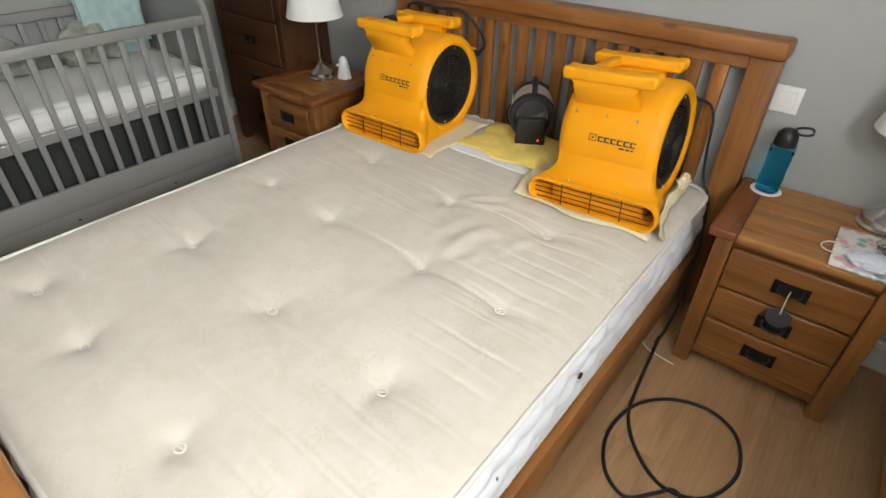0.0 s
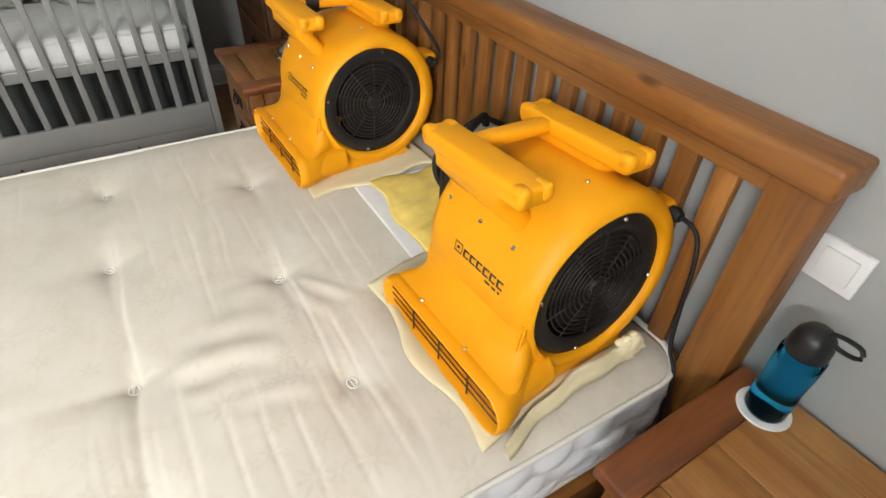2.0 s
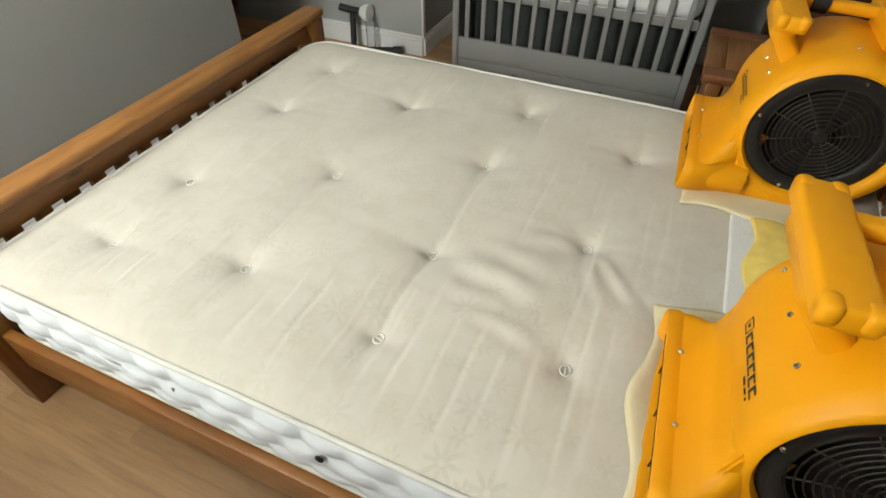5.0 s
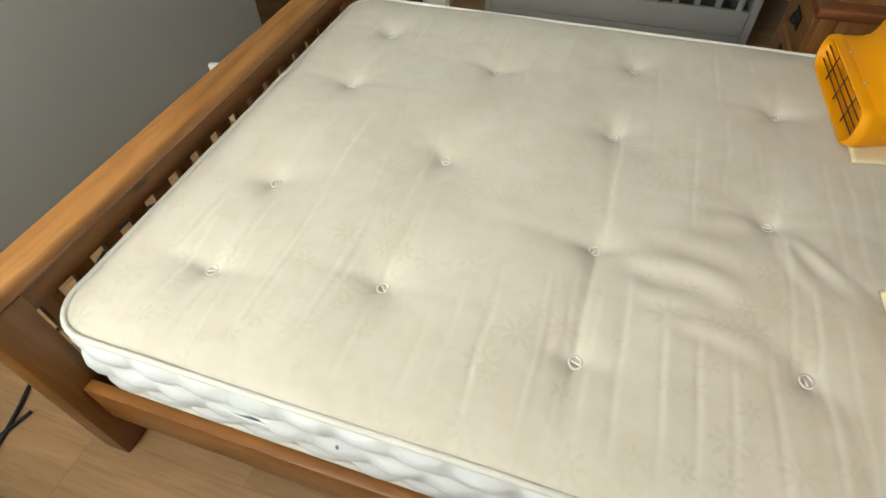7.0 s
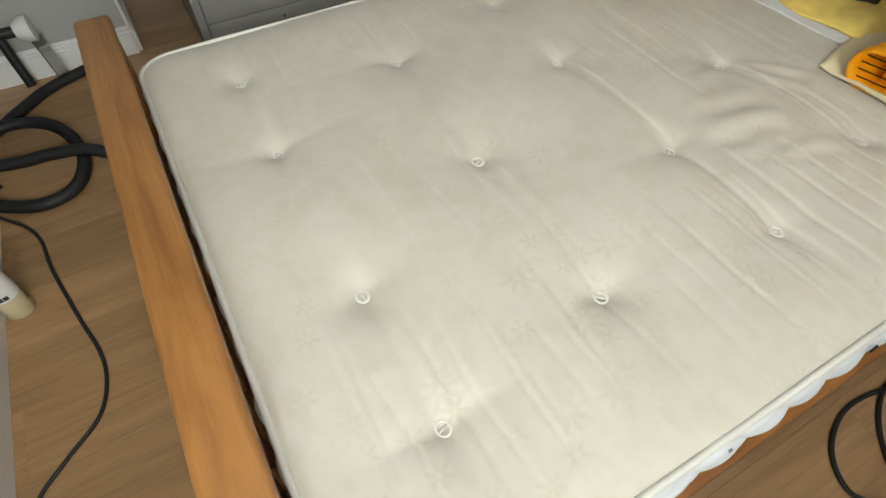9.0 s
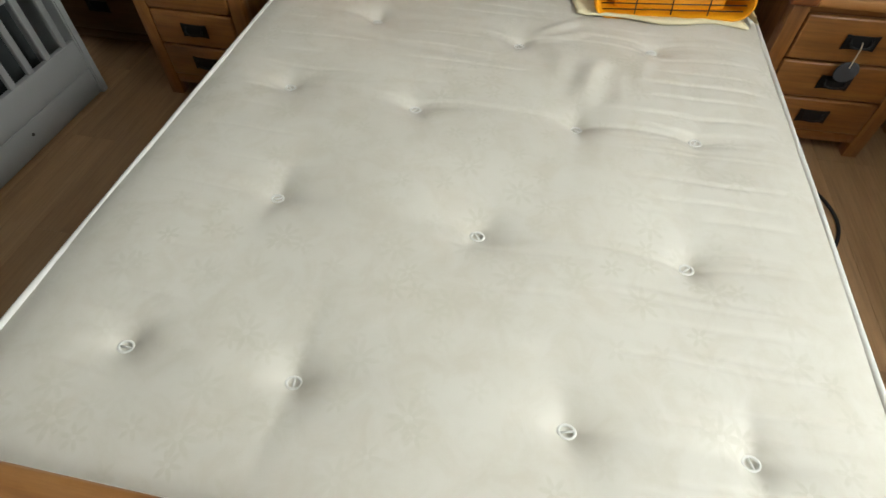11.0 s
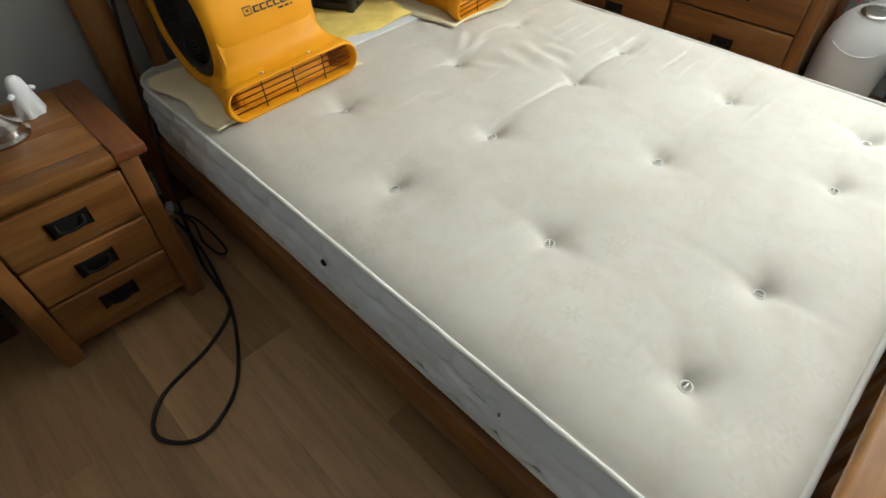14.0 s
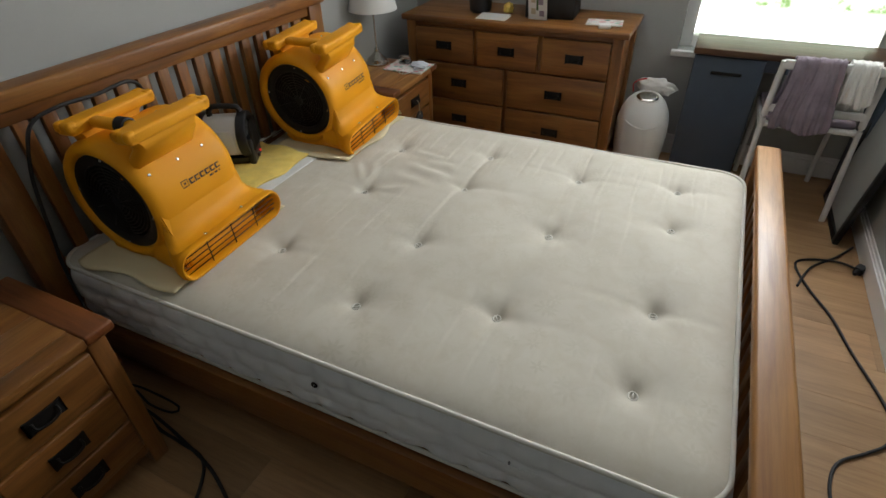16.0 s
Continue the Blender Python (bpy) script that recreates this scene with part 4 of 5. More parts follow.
# ---- oak cabinets ----
def cabinet(name, m, w, d, h, rows, label, category, over=0.022, leg=0.05, foot=0.055, top_t=0.03, group="", along=None, upright=None):
    """Drawer unit facing its own -y; rows of drawers from the top with their heights and number."""
    stave = along or LIGHT_OAK_X
    along, upright = along or OAK_X, upright or OAK_Z
    c = thing(name, m, label, category, group)
    if h < 0.6:     # framed top: two end boards and staves between them
        xs = (-over, 0.055, w - 0.055, w + over)
        part("end_board", box(xs[0], -over, h - top_t, xs[1], d + 0.004, h, 0.007, 3), RED_OAK_Y, c)
        part("end_board", box(xs[2], -over, h - top_t, xs[3], d + 0.004, h, 0.007, 3), RED_OAK_Y, c)
        ys = (-over, 0.045, 0.185, 0.315, d + 0.004)
        for a, b in zip(ys, ys[1:]):
            part("plank", box(xs[1], a, h - top_t + 0.0005, xs[2], b, h - 0.0005, 0.003 if a > 0 else 0.006), stave, c)
    else:
        part("top", box(-over, -over, h - top_t, w + over, d + 0.004, h, 0.008, 3), along, c, "thick rounded oak top")
    part("carcass", box(leg * 0.4, 0.022, foot + 0.012, w - leg * 0.4, d - 0.006, h - top_t - 0.001, 0.003), upright, c)
    for x in (0.0, w - leg):
        for y in (0.0, d - leg):
            part("leg", box(x, y, 0.0, x + leg, y + leg, h - top_t, 0.005), upright, c)
    part("apron", box(leg, 0.006, foot, w - leg, 0.03, foot + 0.035, 0.003), along, c)
    part("top_rail", box(leg, 0.006, h - top_t - 0.022, w - leg, 0.03, h - top_t, 0.003), along, c)
    z1 = h - top_t - 0.025
    total = sum(r[0] for r in rows)
    room = z1 - foot - 0.038
    for share, count in rows:
        dh = room * share / total
        wide = (w - 2 * leg) / count
        for k in range(count):
            x0, x1 = leg + wide * k + 0.003, leg + wide * (k + 1) - 0.003
            if count > 1:
                x0 += 0.008 if k else 0.0
                x1 -= 0.008 if k < count - 1 else 0.0
            dr = part("drawer", box(x0, -0.004, z1 - dh + 0.0035, x1, 0.02, z1 - 0.0035, 0.007, 3), along, c)
            xc, zc = (x0 + x1) / 2, z1 - dh * 0.5
            plate = []
            for a, bz in ((-0.043, 0.020), (-0.047, 0.024), (-0.03, 0.021), (0.03, 0.021), (0.047, 0.024), (0.043, 0.020)):
                plate.append((a, bz))
            rows_p = [[(xc + a, -0.0085, zc + b2) for a, b2 in plate], [(xc + a, -0.0085, zc - b2) for a, b2 in plate]]
            front = from_grid(rows_p)
            bk = from_grid([[(x, -0.004, z) for x, y, z in r] for r in rows_p])
            loop = rows_p[0] + rows_p[1][::-1]
            rim = from_grid([loop, [(x, -0.004, z) for x, y, z in loop]], closed_v=True)
            hd = part("handle", merge(front, bk, rim), BLACK_IRON, dr, "black iron handle plate", 0)
            hd2 = part("handle", tube([(xc - 0.03, -0.010, zc + 0.012), (xc - 0.028, -0.018, zc - 0.006), (xc, -0.021, zc - 0.012), (xc + 0.028, -0.018, zc - 0.006), (xc + 0.03, -0.010, zc + 0.012)], 0.0035, 8, step=0.006), BLACK_IRON, dr, "black iron drop bail")
        z1 -= dh
    return c


NS_H = 0.552
ns_r = cabinet("nightstand", pose(1.507, 1.562, 0, 0, 0, 1.5), 0.466, 0.378, NS_H, [(1.15, 1), (1, 1), (1, 1)], "honey oak three-drawer nightstand with a water bottle on top", "nightstand")
# darker staves than its twin: the dimmer side's shade put into the colour
ns_l = cabinet("nightstand", pose(-0.606, 1.432, 0), 0.41, 0.41, NS_H, [(1.15, 1), (1, 1), (1, 1)], "honey oak three-drawer nightstand with a table lamp on top", "nightstand", along=OAK_X)
dresser = cabinet("dresser", pose(2.118, 1.80, 0, 0, 0, -90), 1.215, 0.42, 0.77, [(0.9, 3), (1, 2), (1, 2)], "wide oak seven-drawer dresser with cards and boxes on top", "dresser", leg=0.055)
tallboy = cabinet("tall_chest", pose(-1.27, 1.66, 0), 0.60, 0.29, 1.25, [(1, 1)] * 5, "tall oak chest of drawers darkened by corner shade beside the crib", "chest of drawers", along=SHADED_X, upright=SHADED_Z)


# ---- crib ----
CX0, CX1, CY0, CY1 = -1.55, -0.87, 0.205, 1.405
crib = thing("crib", pose(0, 0, 0), "grey painted wooden crib with a made-up mattress", "crib")
for x in (CX1, CX0 + 0.025):
    part("lower_board", box(x - 0.022, CY0 + 0.035, 0.115, x, CY1 - 0.035, 0.225, 0.003), CRIB_GREY, crib)
    part("base_board", box(x - 0.024, CY0 + 0.035, 0.01, x - 0.002, CY1 - 0.035, 0.112, 0.003), CRIB_GREY, crib)
    part("top_rail", box(x - 0.026, CY0 + 0.035, 0.775, x + 0.002, CY1 - 0.035, 0.822, 0.006), CRIB_GREY, crib)
    for k in range(13):
        y = CY0 + 0.035 + (CY1 - CY0 - 0.07) * (k + 0.5) / 13
        part("bar", box(x - 0.020, y - 0.0125, 0.222, x - 0.004, y + 0.0125, 0.778, 0.003), CRIB_GREY, crib)
    for y in (0.56, 1.02):
        part("screw_cap", moved(lathe([(0.0, 0.002), (0.005, 0.0015), (0.006, 0.0), (0.0, -0.001)], 12, 0), pose(x - 0.002, y, 0.07)), INK, crib)
for y0, y1 in ((CY0, CY0 + 0.032), (CY1 - 0.032, CY1)):
    bm = bmesh.new()
    prof = [(CX0, 0.0), (CX1 + 0.004, 0.0), (CX1 + 0.004, 0.80), (CX1 - 0.01, 0.86), (CX1 - 0.05, 0.90), (CX1 - 0.2, 0.93), (CX0 + 0.2, 0.93), (CX0 + 0.05, 0.90), (CX0 + 0.01, 0.86), (CX0, 0.80)]
    f = bm.faces.new([bm.verts.new((x, y0, z)) for x, z in prof])
    ex = bmesh.ops.extrude_face_region(bm, geom=[f])
    bmesh.ops.translate(bm, verts=[v for v in ex["geom"] if isinstance(v, bmesh.types.BMVert)], vec=(0, y1 - y0, 0))
    bmesh.ops.recalc_face_normals(bm, faces=bm.faces)
    bmesh.ops.bevel(bm, geom=[e for e in bm.edges if len(e.link_faces) == 2 and e.calc_face_angle() > 1.2], offset=0.005, segments=2, affect="EDGES")
    part("end_panel", bm, CRIB_GREY, crib)
part("mattress_base", box(CX0 + 0.03, CY0 + 0.035, 0.425, CX1 - 0.028, CY1 - 0.035, 0.455, 0.004), CRIB_GREY, crib)
part("support_ledge", box(CX1 - 0.028, CY0 + 0.034, 0.428, CX1 - 0.0225, CY1 - 0.034, 0.468, 0.002), CRIB_GREY, crib)
cm = box(CX0 + 0.035, CY0 + 0.04, 0.457, CX1 - 0.03, CY1 - 0.04, 0.572, 0.048, 5)
bmesh.ops.subdivide_edges(cm, edges=[e for e in cm.edges if e.calc_length() > 0.3], cuts=24, use_grid_fill=True)
for v in cm.verts:
    v.co += Vector((0.004 * noise.noise(v.co * 9), 0, 0.005 * noise.noise(v.co * 7)))
cmt = thing("crib_mattress", pose(0, 0, 0), "white textured quilted crib mattress on the crib base", "mattress")
part("pad", cm, SHEET_WHITE, cmt, "", 180)
for z in (0.468, 0.560):
    x0, x1, y0, y1 = CX0 + 0.045, CX1 - 0.033, CY0 + 0.045, CY1 - 0.045
    part("seam", tube([(x0, y0, z), (x1, y0, z), (x1, y1, z), (x0, y1, z)], 0.003, 6, True, 0.03, False), SHEET_WHITE, cmt, "", 180)


def drape(name, x, y0, y1, z_top, drop_in, drop_out, material, label, seed):
    """A cloth hung over a rail that runs along y."""
    rows = []
    n = 40
    path = [(-0.03 - 0.02, z_top - drop_in), (-0.034, z_top - drop_in * 0.5), (-0.03, z_top - 0.01), (-0.012, z_top + 0.006), (0.006, z_top - 0.01), (0.010, z_top - drop_out * 0.5), (0.014, z_top - drop_out)]
    line = smooth_line([(a, 0, b) for a, b in path], 0.012)
    for k in range(n + 1):
        v = k / n
        y = y0 + (y1 - y0) * v
        rows.append([(x + p.x + 0.014 * noise.noise((y * 13, p.z * 4, seed)) * (1 if p.z < z_top - 0.02 else 0.2), y + 0.015 * noise.noise((p.z * 6, v * 3, seed)), p.z + 0.02 * noise.noise((v * 3, seed, 2)) * (z_top - p.z) * 4) for p in line])
    ob = solid(name, from_grid(rows), material, label, "cloth", smooth=180)
    md = ob.modifiers.new("thickness", "SOLIDIFY")
    md.thickness = 0.004
    return ob


# dark block added under the crib, where there is only shade
bx = thing("storage_box", pose(-1.24, (CY0 + CY1) / 2, 0), "long dark grey block standing in for shade under the crib", "storage box")
part("body", box(-0.26, -0.545, 0.0, 0.20, 0.545, 0.375, 0.020, 3), CRIB_SHADE, bx)
part("lid", box(-0.264, -0.549, 0.375, 0.204, 0.549, 0.405, 0.010, 3), CRIB_SHADE, bx)
drape("muslin_cloth", CX0 + 0.14, 1.03, 1.33, 0.93, 0.36, 0.30, TEAL_CLOTH, "pale teal spotted muslin hung inside the crib", 2.0)
crumple("bumper_cushion", pose(-1.42, 1.02, 0.57, 0, 0, 90), (0.17, 0.07, 0.13), MIXED_CLOTH, "patterned soft cushion propped inside the crib", "cushion", 1.2)
crumple("bumper_cushion", pose(-1.44, 0.60, 0.57, 0, 0, 90), (0.20, 0.06, 0.12), MIXED_CLOTH, "patterned soft cushion propped inside the crib", "cushion", 6.4)


# ---- things on the nightstands ----
def table_lamp(m, label):
    l = thing("table_lamp", m, label, "lamp", "pair of nickel table lamps")
    part("base", lathe([(0.0, 0.0), (0.062, 0.0), (0.064, 0.008), (0.056, 0.014), (0.054, 0.03), (0.04, 0.04), (0.034, 0.044), (0.02, 0.06), (0.013, 0.066), (0.012, 0.085), (0.0, 0.085)], 36), NICKEL, l, "polished nickel base")
    part("stem", lathe([(0.0045, 0.08), (0.0045, 0.33), (0.009, 0.335), (0.009, 0.36), (0.0, 0.36)], 14), NICKEL, l)
    part("shade", lathe([(0.13, 0.285), (0.085, 0.46), (0.083, 0.46), (0.128, 0.285)], 40), PAPER, l, "white fabric shade")
    part("pull_cord", tube([(0.02, 0, 0.33), (0.021, 0, 0.25)], 0.0012, 5, smooth=False), STRING, l)
    return l


table_lamp(pose(-0.410, 1.668, NS_H), "nickel table lamp with white shade on the nightstand")
table_lamp(pose(1.872, 1.862, NS_H), "nickel table lamp with white shade beside a floral booklet")
ghost_bm = lathe([(0.0, 0.0), (0.034, 0.0), (0.036, 0.006), (0.031, 0.034), (0.025, 0.058), (0.0225, 0.078), (0.019, 0.092), (0.011, 0.102), (0.0, 0.105)], 36)
for v in ghost_bm.verts:        # a wavy hem
    a = math.atan2(v.co.y, v.co.x)
    k = max(0.0, 1 - v.co.z / 0.03)
    v.co.x *= 1 + 0.10 * k * math.cos(a * 6)
    v.co.y *= (1 + 0.10 * k * math.cos(a * 6)) * 0.75
arms = [tube([(0.015 * q, -0.004, 0.060), (0.026 * q, -0.006, 0.063), (0.032 * q, -0.007, 0.058)], 0.0065, 10) for q in (-1, 1)]
solid("night_light", merge(ghost_bm, *arms), WHITE_PLASTIC, "small white ghost-shaped night light on the nightstand", "night light", pose(-0.322, 1.735, NS_H, 0, 0, 20), smooth=60)

bottle = thing("water_bottle", pose(1.556, 1.880, NS_H + 0.004) @ Matrix.Scale(0.98, 4), "teal translucent water bottle with black lid", "bottle")
part("body", lathe([(0.0, 0.0), (0.033, 0.0), (0.036, 0.004), (0.036, 0.05), (0.0345, 0.08), (0.036, 0.11), (0.036, 0.155), (0.030, 0.172), (0.0, 0.172)], 36), TEAL_BOTTLE, bottle)
part("water", lathe([(0.0, 0.004), (0.0315, 0.004), (0.0325, 0.05), (0.031, 0.08), (0.0325, 0.11), (0.0325, 0.135), (0.0, 0.135)], 32), WATER, bottle)
part("lid", lathe([(0.0, 0.160), (0.0325, 0.160), (0.0335, 0.164), (0.0325, 0.182), (0.029, 0.198), (0.021, 0.209), (0.012, 0.213), (0.0, 0.214)], 36), BLACK_PLASTIC, bottle, "black screw lid")
part("carry_loop", tube([(0.012, 0, 0.214), (0.035, -0.004, 0.226), (0.058, -0.008, 0.228), (0.063, -0.009, 0.214), (0.048, -0.006, 0.205), (0.025, -0.003, 0.203)], 0.004, 8, True, 0.006), BLACK_PLASTIC, bottle)
solid("coaster", lathe([(0.0, 0.0), (0.046, 0.0), (0.047, 0.002), (0.045, 0.004), (0.0, 0.004)], 36), WHITE_PLASTIC, "round white coaster under the water bottle", "coaster", pose(1.556, 1.880, NS_H))
booklet = thing("floral_booklet", pose(1.868, 1.662, NS_H, 0, 0, 1), "floral printed booklet with rounded corners on the nightstand", "booklet")
part("cover", box(-0.085, -0.115, 0.0, 0.085, 0.115, 0.009, 0.004, 2), FLORAL, booklet)
part("pages", box(-0.082, -0.112, 0.002, 0.0865, 0.112, 0.007, 0.0), PAPER, booklet, "", 0)
crumple("face_mask", pose(1.875, 1.60, NS_H + 0.009, 0, 0, 20), (0.062, 0.05, 0.018), MASK_BLUE, "crumpled white paper mask on a booklet", "mask", 8.1)
crumple("face_mask", pose(1.905, 1.705, NS_H + 0.009, 0, 0, 70), (0.045, 0.035, 0.03), CLEAR_PLASTIC, "crumpled clear wrapper on a booklet", "wrapper", 5.1)
solid("mask_loop", tube([(1.83, 1.60, NS_H + 0.018), (1.775, 1.612, NS_H + 0.006), (1.755, 1.64, NS_H + 0.004), (1.772, 1.668, NS_H + 0.006), (1.815, 1.655, NS_H + 0.014)], 0.0022, 6, step=0.006), WHITE_PLASTIC, "thin white elastic ear loop by the booklet", "elastic", smooth=180)
tag = thing("hanging_tag", pose(1.742, 1.541, 0.398), "round dark slate tag hung from a drawer handle", "tag")
part("disc", moved(lathe([(0.0, -0.003), (0.033, -0.003), (0.035, 0.0), (0.033, 0.003), (0.0, 0.003)], 28, 1), pose(0, 0, -0.06)), TAG_SLATE, tag)
part("string", tube([(0, 0.012, 0.03), (-0.002, 0.0, 0.02), (0.0, -0.003, -0.045)], 0.0022, 6), STRING, tag, "beige string")

# socket adaptors and spare cable on the floor behind the nightstand
strip = thing("power_strip", pose(-0.165, 1.885, 0.0, 0, 0, -28), "white power strip with plugs on the floor by the bed", "power strip")
part("body", box(-0.075, -0.024, 0.0, 0.075, 0.024, 0.034, 0.008, 3), WHITE_PLASTIC, strip)
for x in (-0.035, 0.035):
    part("plug", box(x - 0.022, -0.021, 0.0342, x + 0.022, 0.021, 0.072, 0.009, 3), WHITE_PLASTIC if x < 0 else BLACK_RUBBER, strip)

# light switch
sw = thing("light_switch", pose(1.506, WALL_Y, 0.823), "square white light switch on the grey wall", "light switch")
part("plate", box(-0.041, -0.010, -0.041, 0.041, 0.0, 0.041, 0.003), WHITE_PLASTIC, sw)
part("rocker", moved(box(-0.027, -0.006, -0.027, 0.027, 0.0, 0.027, 0.003), pose(0, -0.009, 0, 3, 0, 0)), WHITE_PLASTIC, sw)

# ---- cables ----
def cable(name, pts, r, material, label, category="cable", **kw):
    return solid(name, tube(pts, r, 8, **kw), material, label, category, smooth=180)


cable("power_cable", [(1.44, 1.62, 0.006), (1.455, 1.50, 0.006), (1.475, 1.33, 0.006), (1.50, 1.21, 0.006), (1.57, 1.11, 0.006), (1.67, 1.05, 0.006), (1.77, 1.09, 0.006), (1.82, 1.22, 0.006), (1.785, 1.35, 0.006), (1.69, 1.40, 0.006), (1.58, 1.365, 0.006), (1.50, 1.26, 0.015), (1.475, 1.12, 0.006), (1.52, 1.00, 0.006), (1.60, 0.955, 0.006), (1.66, 1.01, 0.015), (1.70, 1.05, 0.02), (1.76, 1.02, 0.006)], 0.0055, BLACK_RUBBER, "black rubber power cable coiled on the floor")
cable("power_cable", [(1.272, 1.884, 0.788), (1.310, 1.880, 0.782), (1.338, 1.866, 0.74), (1.350, 1.868, 0.62), (1.368, 1.862, 0.53), (1.402, 1.858, 0.47), (1.432, 1.83, 0.30), (1.45, 1.74, 0.12), (1.445, 1.66, 0.012), (1.44, 1.58, 0.006)], 0.0045, BLACK_RUBBER, "black power cable hanging behind the air mover")
cable("power_cable", [(0.390, 1.862, 0.780), (0.418, 1.858, 0.82), (0.400, 1.81, 0.90), (0.35, 1.79, 0.945), (0.24, 1.786, 0.942), (0.12, 1.79, 0.945), (0.045, 1.81, 0.915), (0.01, 1.84, 0.80), (-0.005, 1.852, 0.70), (-0.022, 1.85, 0.58), (-0.038, 1.845, 0.47), (-0.075, 1.76, 0.30), (-0.13, 1.62, 0.10), (-0.155, 1.53, 0.006), (-0.165, 1.42, 0.006), (-0.185, 1.30, 0.006), (-0.30, 1.22, 0.006), (-0.46, 1.165, 0.006), (-0.52, 1.07, 0.006), (-0.44, 0.985, 0.006), (-0.31, 1.05, 0.006), (-0.21, 1.22, 0.016), (-0.16, 1.40, 0.006), (-0.125, 1.60, 0.006), (-0.12, 1.80, 0.006)], 0.0055, BLACK_RUBBER, "black power cable looped on the floor by the nightstand")
cable("heater_cable", [(0.74, 1.872, 0.60), (0.66, 1.875, 0.615), (0.585, 1.862, 0.62), (0.56, 1.845, 0.575), (0.585, 1.832, 0.53), (0.62, 1.85, 0.522), (0.66, 1.868, 0.53)], 0.0035, BLACK_RUBBER, "thin black heater cable looped on the yellow cloth")
cable("spare_cable", [(-0.115, 1.86, 0.006), (-0.07, 1.76, 0.006), (-0.062, 1.64, 0.006), (-0.068, 1.53, 0.006), (-0.095, 1.53, 0.008), (-0.105, 1.62, 0.014), (-0.085, 1.72, 0.016), (-0.10, 1.83, 0.006)], 0.004, BLACK_RUBBER, "loose black cable on the floor beside the bed")
cable("white_cable", [(1.40, 1.56, 0.004), (1.43, 1.535, 0.004), (1.48, 1.525, 0.004), (1.53, 1.52, 0.004)], 0.0025, WHITE_PLASTIC, "thin white cable on the floor by the nightstand")
cable("power_cable", [(-0.40, -0.60, 0.006), (-0.33, -0.65, 0.006), (-0.25, -0.62, 0.006), (-0.16, -0.546, 0.006), (-0.071, -0.506, 0.006), (0.065, -0.487, 0.006), (0.287, -0.437, 0.006), (0.43, -0.402, 0.006), (0.53, -0.402, 0.006), (0.61, -0.432, 0.006), (0.68, -0.512, 0.006), (0.75, -0.575, 0.006), (0.88, -0.59, 0.006), (1.13, -0.515, 0.006), (1.30, -0.47, 0.006), (1.46, -0.40, 0.006), (1.61, -0.36, 0.006), (1.67, -0.40, 0.008), (1.70, -0.52, 0.012), (1.675, -0.585, 0.014)], 0.005, BLACK_RUBBER, "black power cable along the foot wall")
cable("power_cable", [(1.46, -0.36, 0.006), (1.62, -0.42, 0.006), (1.74, -0.52, 0.006), (1.86, -0.60, 0.006)], 0.005, BLACK_RUBBER, "black power cable end on the floor")
plug = thing("power_plug", pose(1.665, -0.60, 0.018, 0, 0, 60), "black rubber power plug lying on the floor", "plug")
part("body", box(-0.018, -0.022, -0.018, 0.018, 0.022, 0.018, 0.007, 3), BLACK_RUBBER, plug)
part("collar", moved(lathe([(0.0, 0.0), (0.012, 0.0), (0.007, 0.03), (0.0, 0.03)], 12, 1), pose(0, 0.02, 0)), BLACK_RUBBER, plug)

hose = thing("vacuum_hose", pose(0, 0, 0), "black corrugated extraction hose coiled on the floor", "hose")
hose_pts = [(-0.985, -0.20, 0.024), (-0.90, -0.39, 0.024), (-0.80, -0.50, 0.024), (-0.70, -0.59, 0.024), (-0.62, -0.70, 0.024), (-0.55, -0.785, 0.024), (-0.46, -0.77, 0.026),
            (-0.35, -0.68, 0.026), (-0.255, -0.58, 0.026), (-0.205, -0.47, 0.026), (-0.24, -0.375, 0.028), (-0.36, -0.335, 0.035), (-0.50, -0.36, 0.048), (-0.60, -0.43, 0.060),
            (-0.635, -0.53, 0.068), (-0.60, -0.64, 0.070), (-0.52, -0.69, 0.070), (-0.45, -0.63, 0.062), (-0.42, -0.52, 0.055), (-0.40, -0.42, 0.062), (-0.36, -0.31, 0.066), (-0.30, -0.21, 0.030)]
part("tube", tube(hose_pts, 0.0205, 10, step=0.005, ripple=0.06), BLACK_RUBBER, hose, "", 180)
part("cuff", tube([(-0.30, -0.21, 0.030), (-0.275, -0.165, 0.027)], 0.025, 12, smooth=False), BLACK_PLASTIC, hose, "smooth black end cuff")
part("cuff", tube([(-0.975, -0.215, 0.026), (-0.995, -0.17, 0.026)], 0.025, 12, smooth=False), BLACK_PLASTIC, hose, "smooth black end cuff")

tool = thing("upholstery_tool", pose(-0.955, -0.46, 0.0, 0, 0, 0), "black extraction hand tool with clear head against the wall", "hand tool")
part("wand", tube([(0.02, 0.0, 0.03), (0.0, -0.005, 0.12), (-0.02, -0.01, 0.215)], 0.018, 12), BLACK_PLASTIC, tool)
part("grip", tube([(-0.005, -0.085, 0.235), (-0.015, -0.02, 0.225), (-0.018, 0.05, 0.222)], 0.02, 12), BLACK_PLASTIC, tool)
part("head", moved(lathe([(0.0, 0.0), (0.028, 0.0), (0.045, 0.03), (0.047, 0.055), (0.0, 0.058)], 24, 1), pose(-0.018, 0.05, 0.222)), WHITE_PLASTIC, tool, "white ribbed round head")
part("spout", tube([(-0.015, 0.10, 0.20), (0.0, 0.11, 0.12), (0.015, 0.12, 0.03)], 0.024, 12, flat=0.7), CLEAR_PLASTIC, tool, "clear plastic spout")

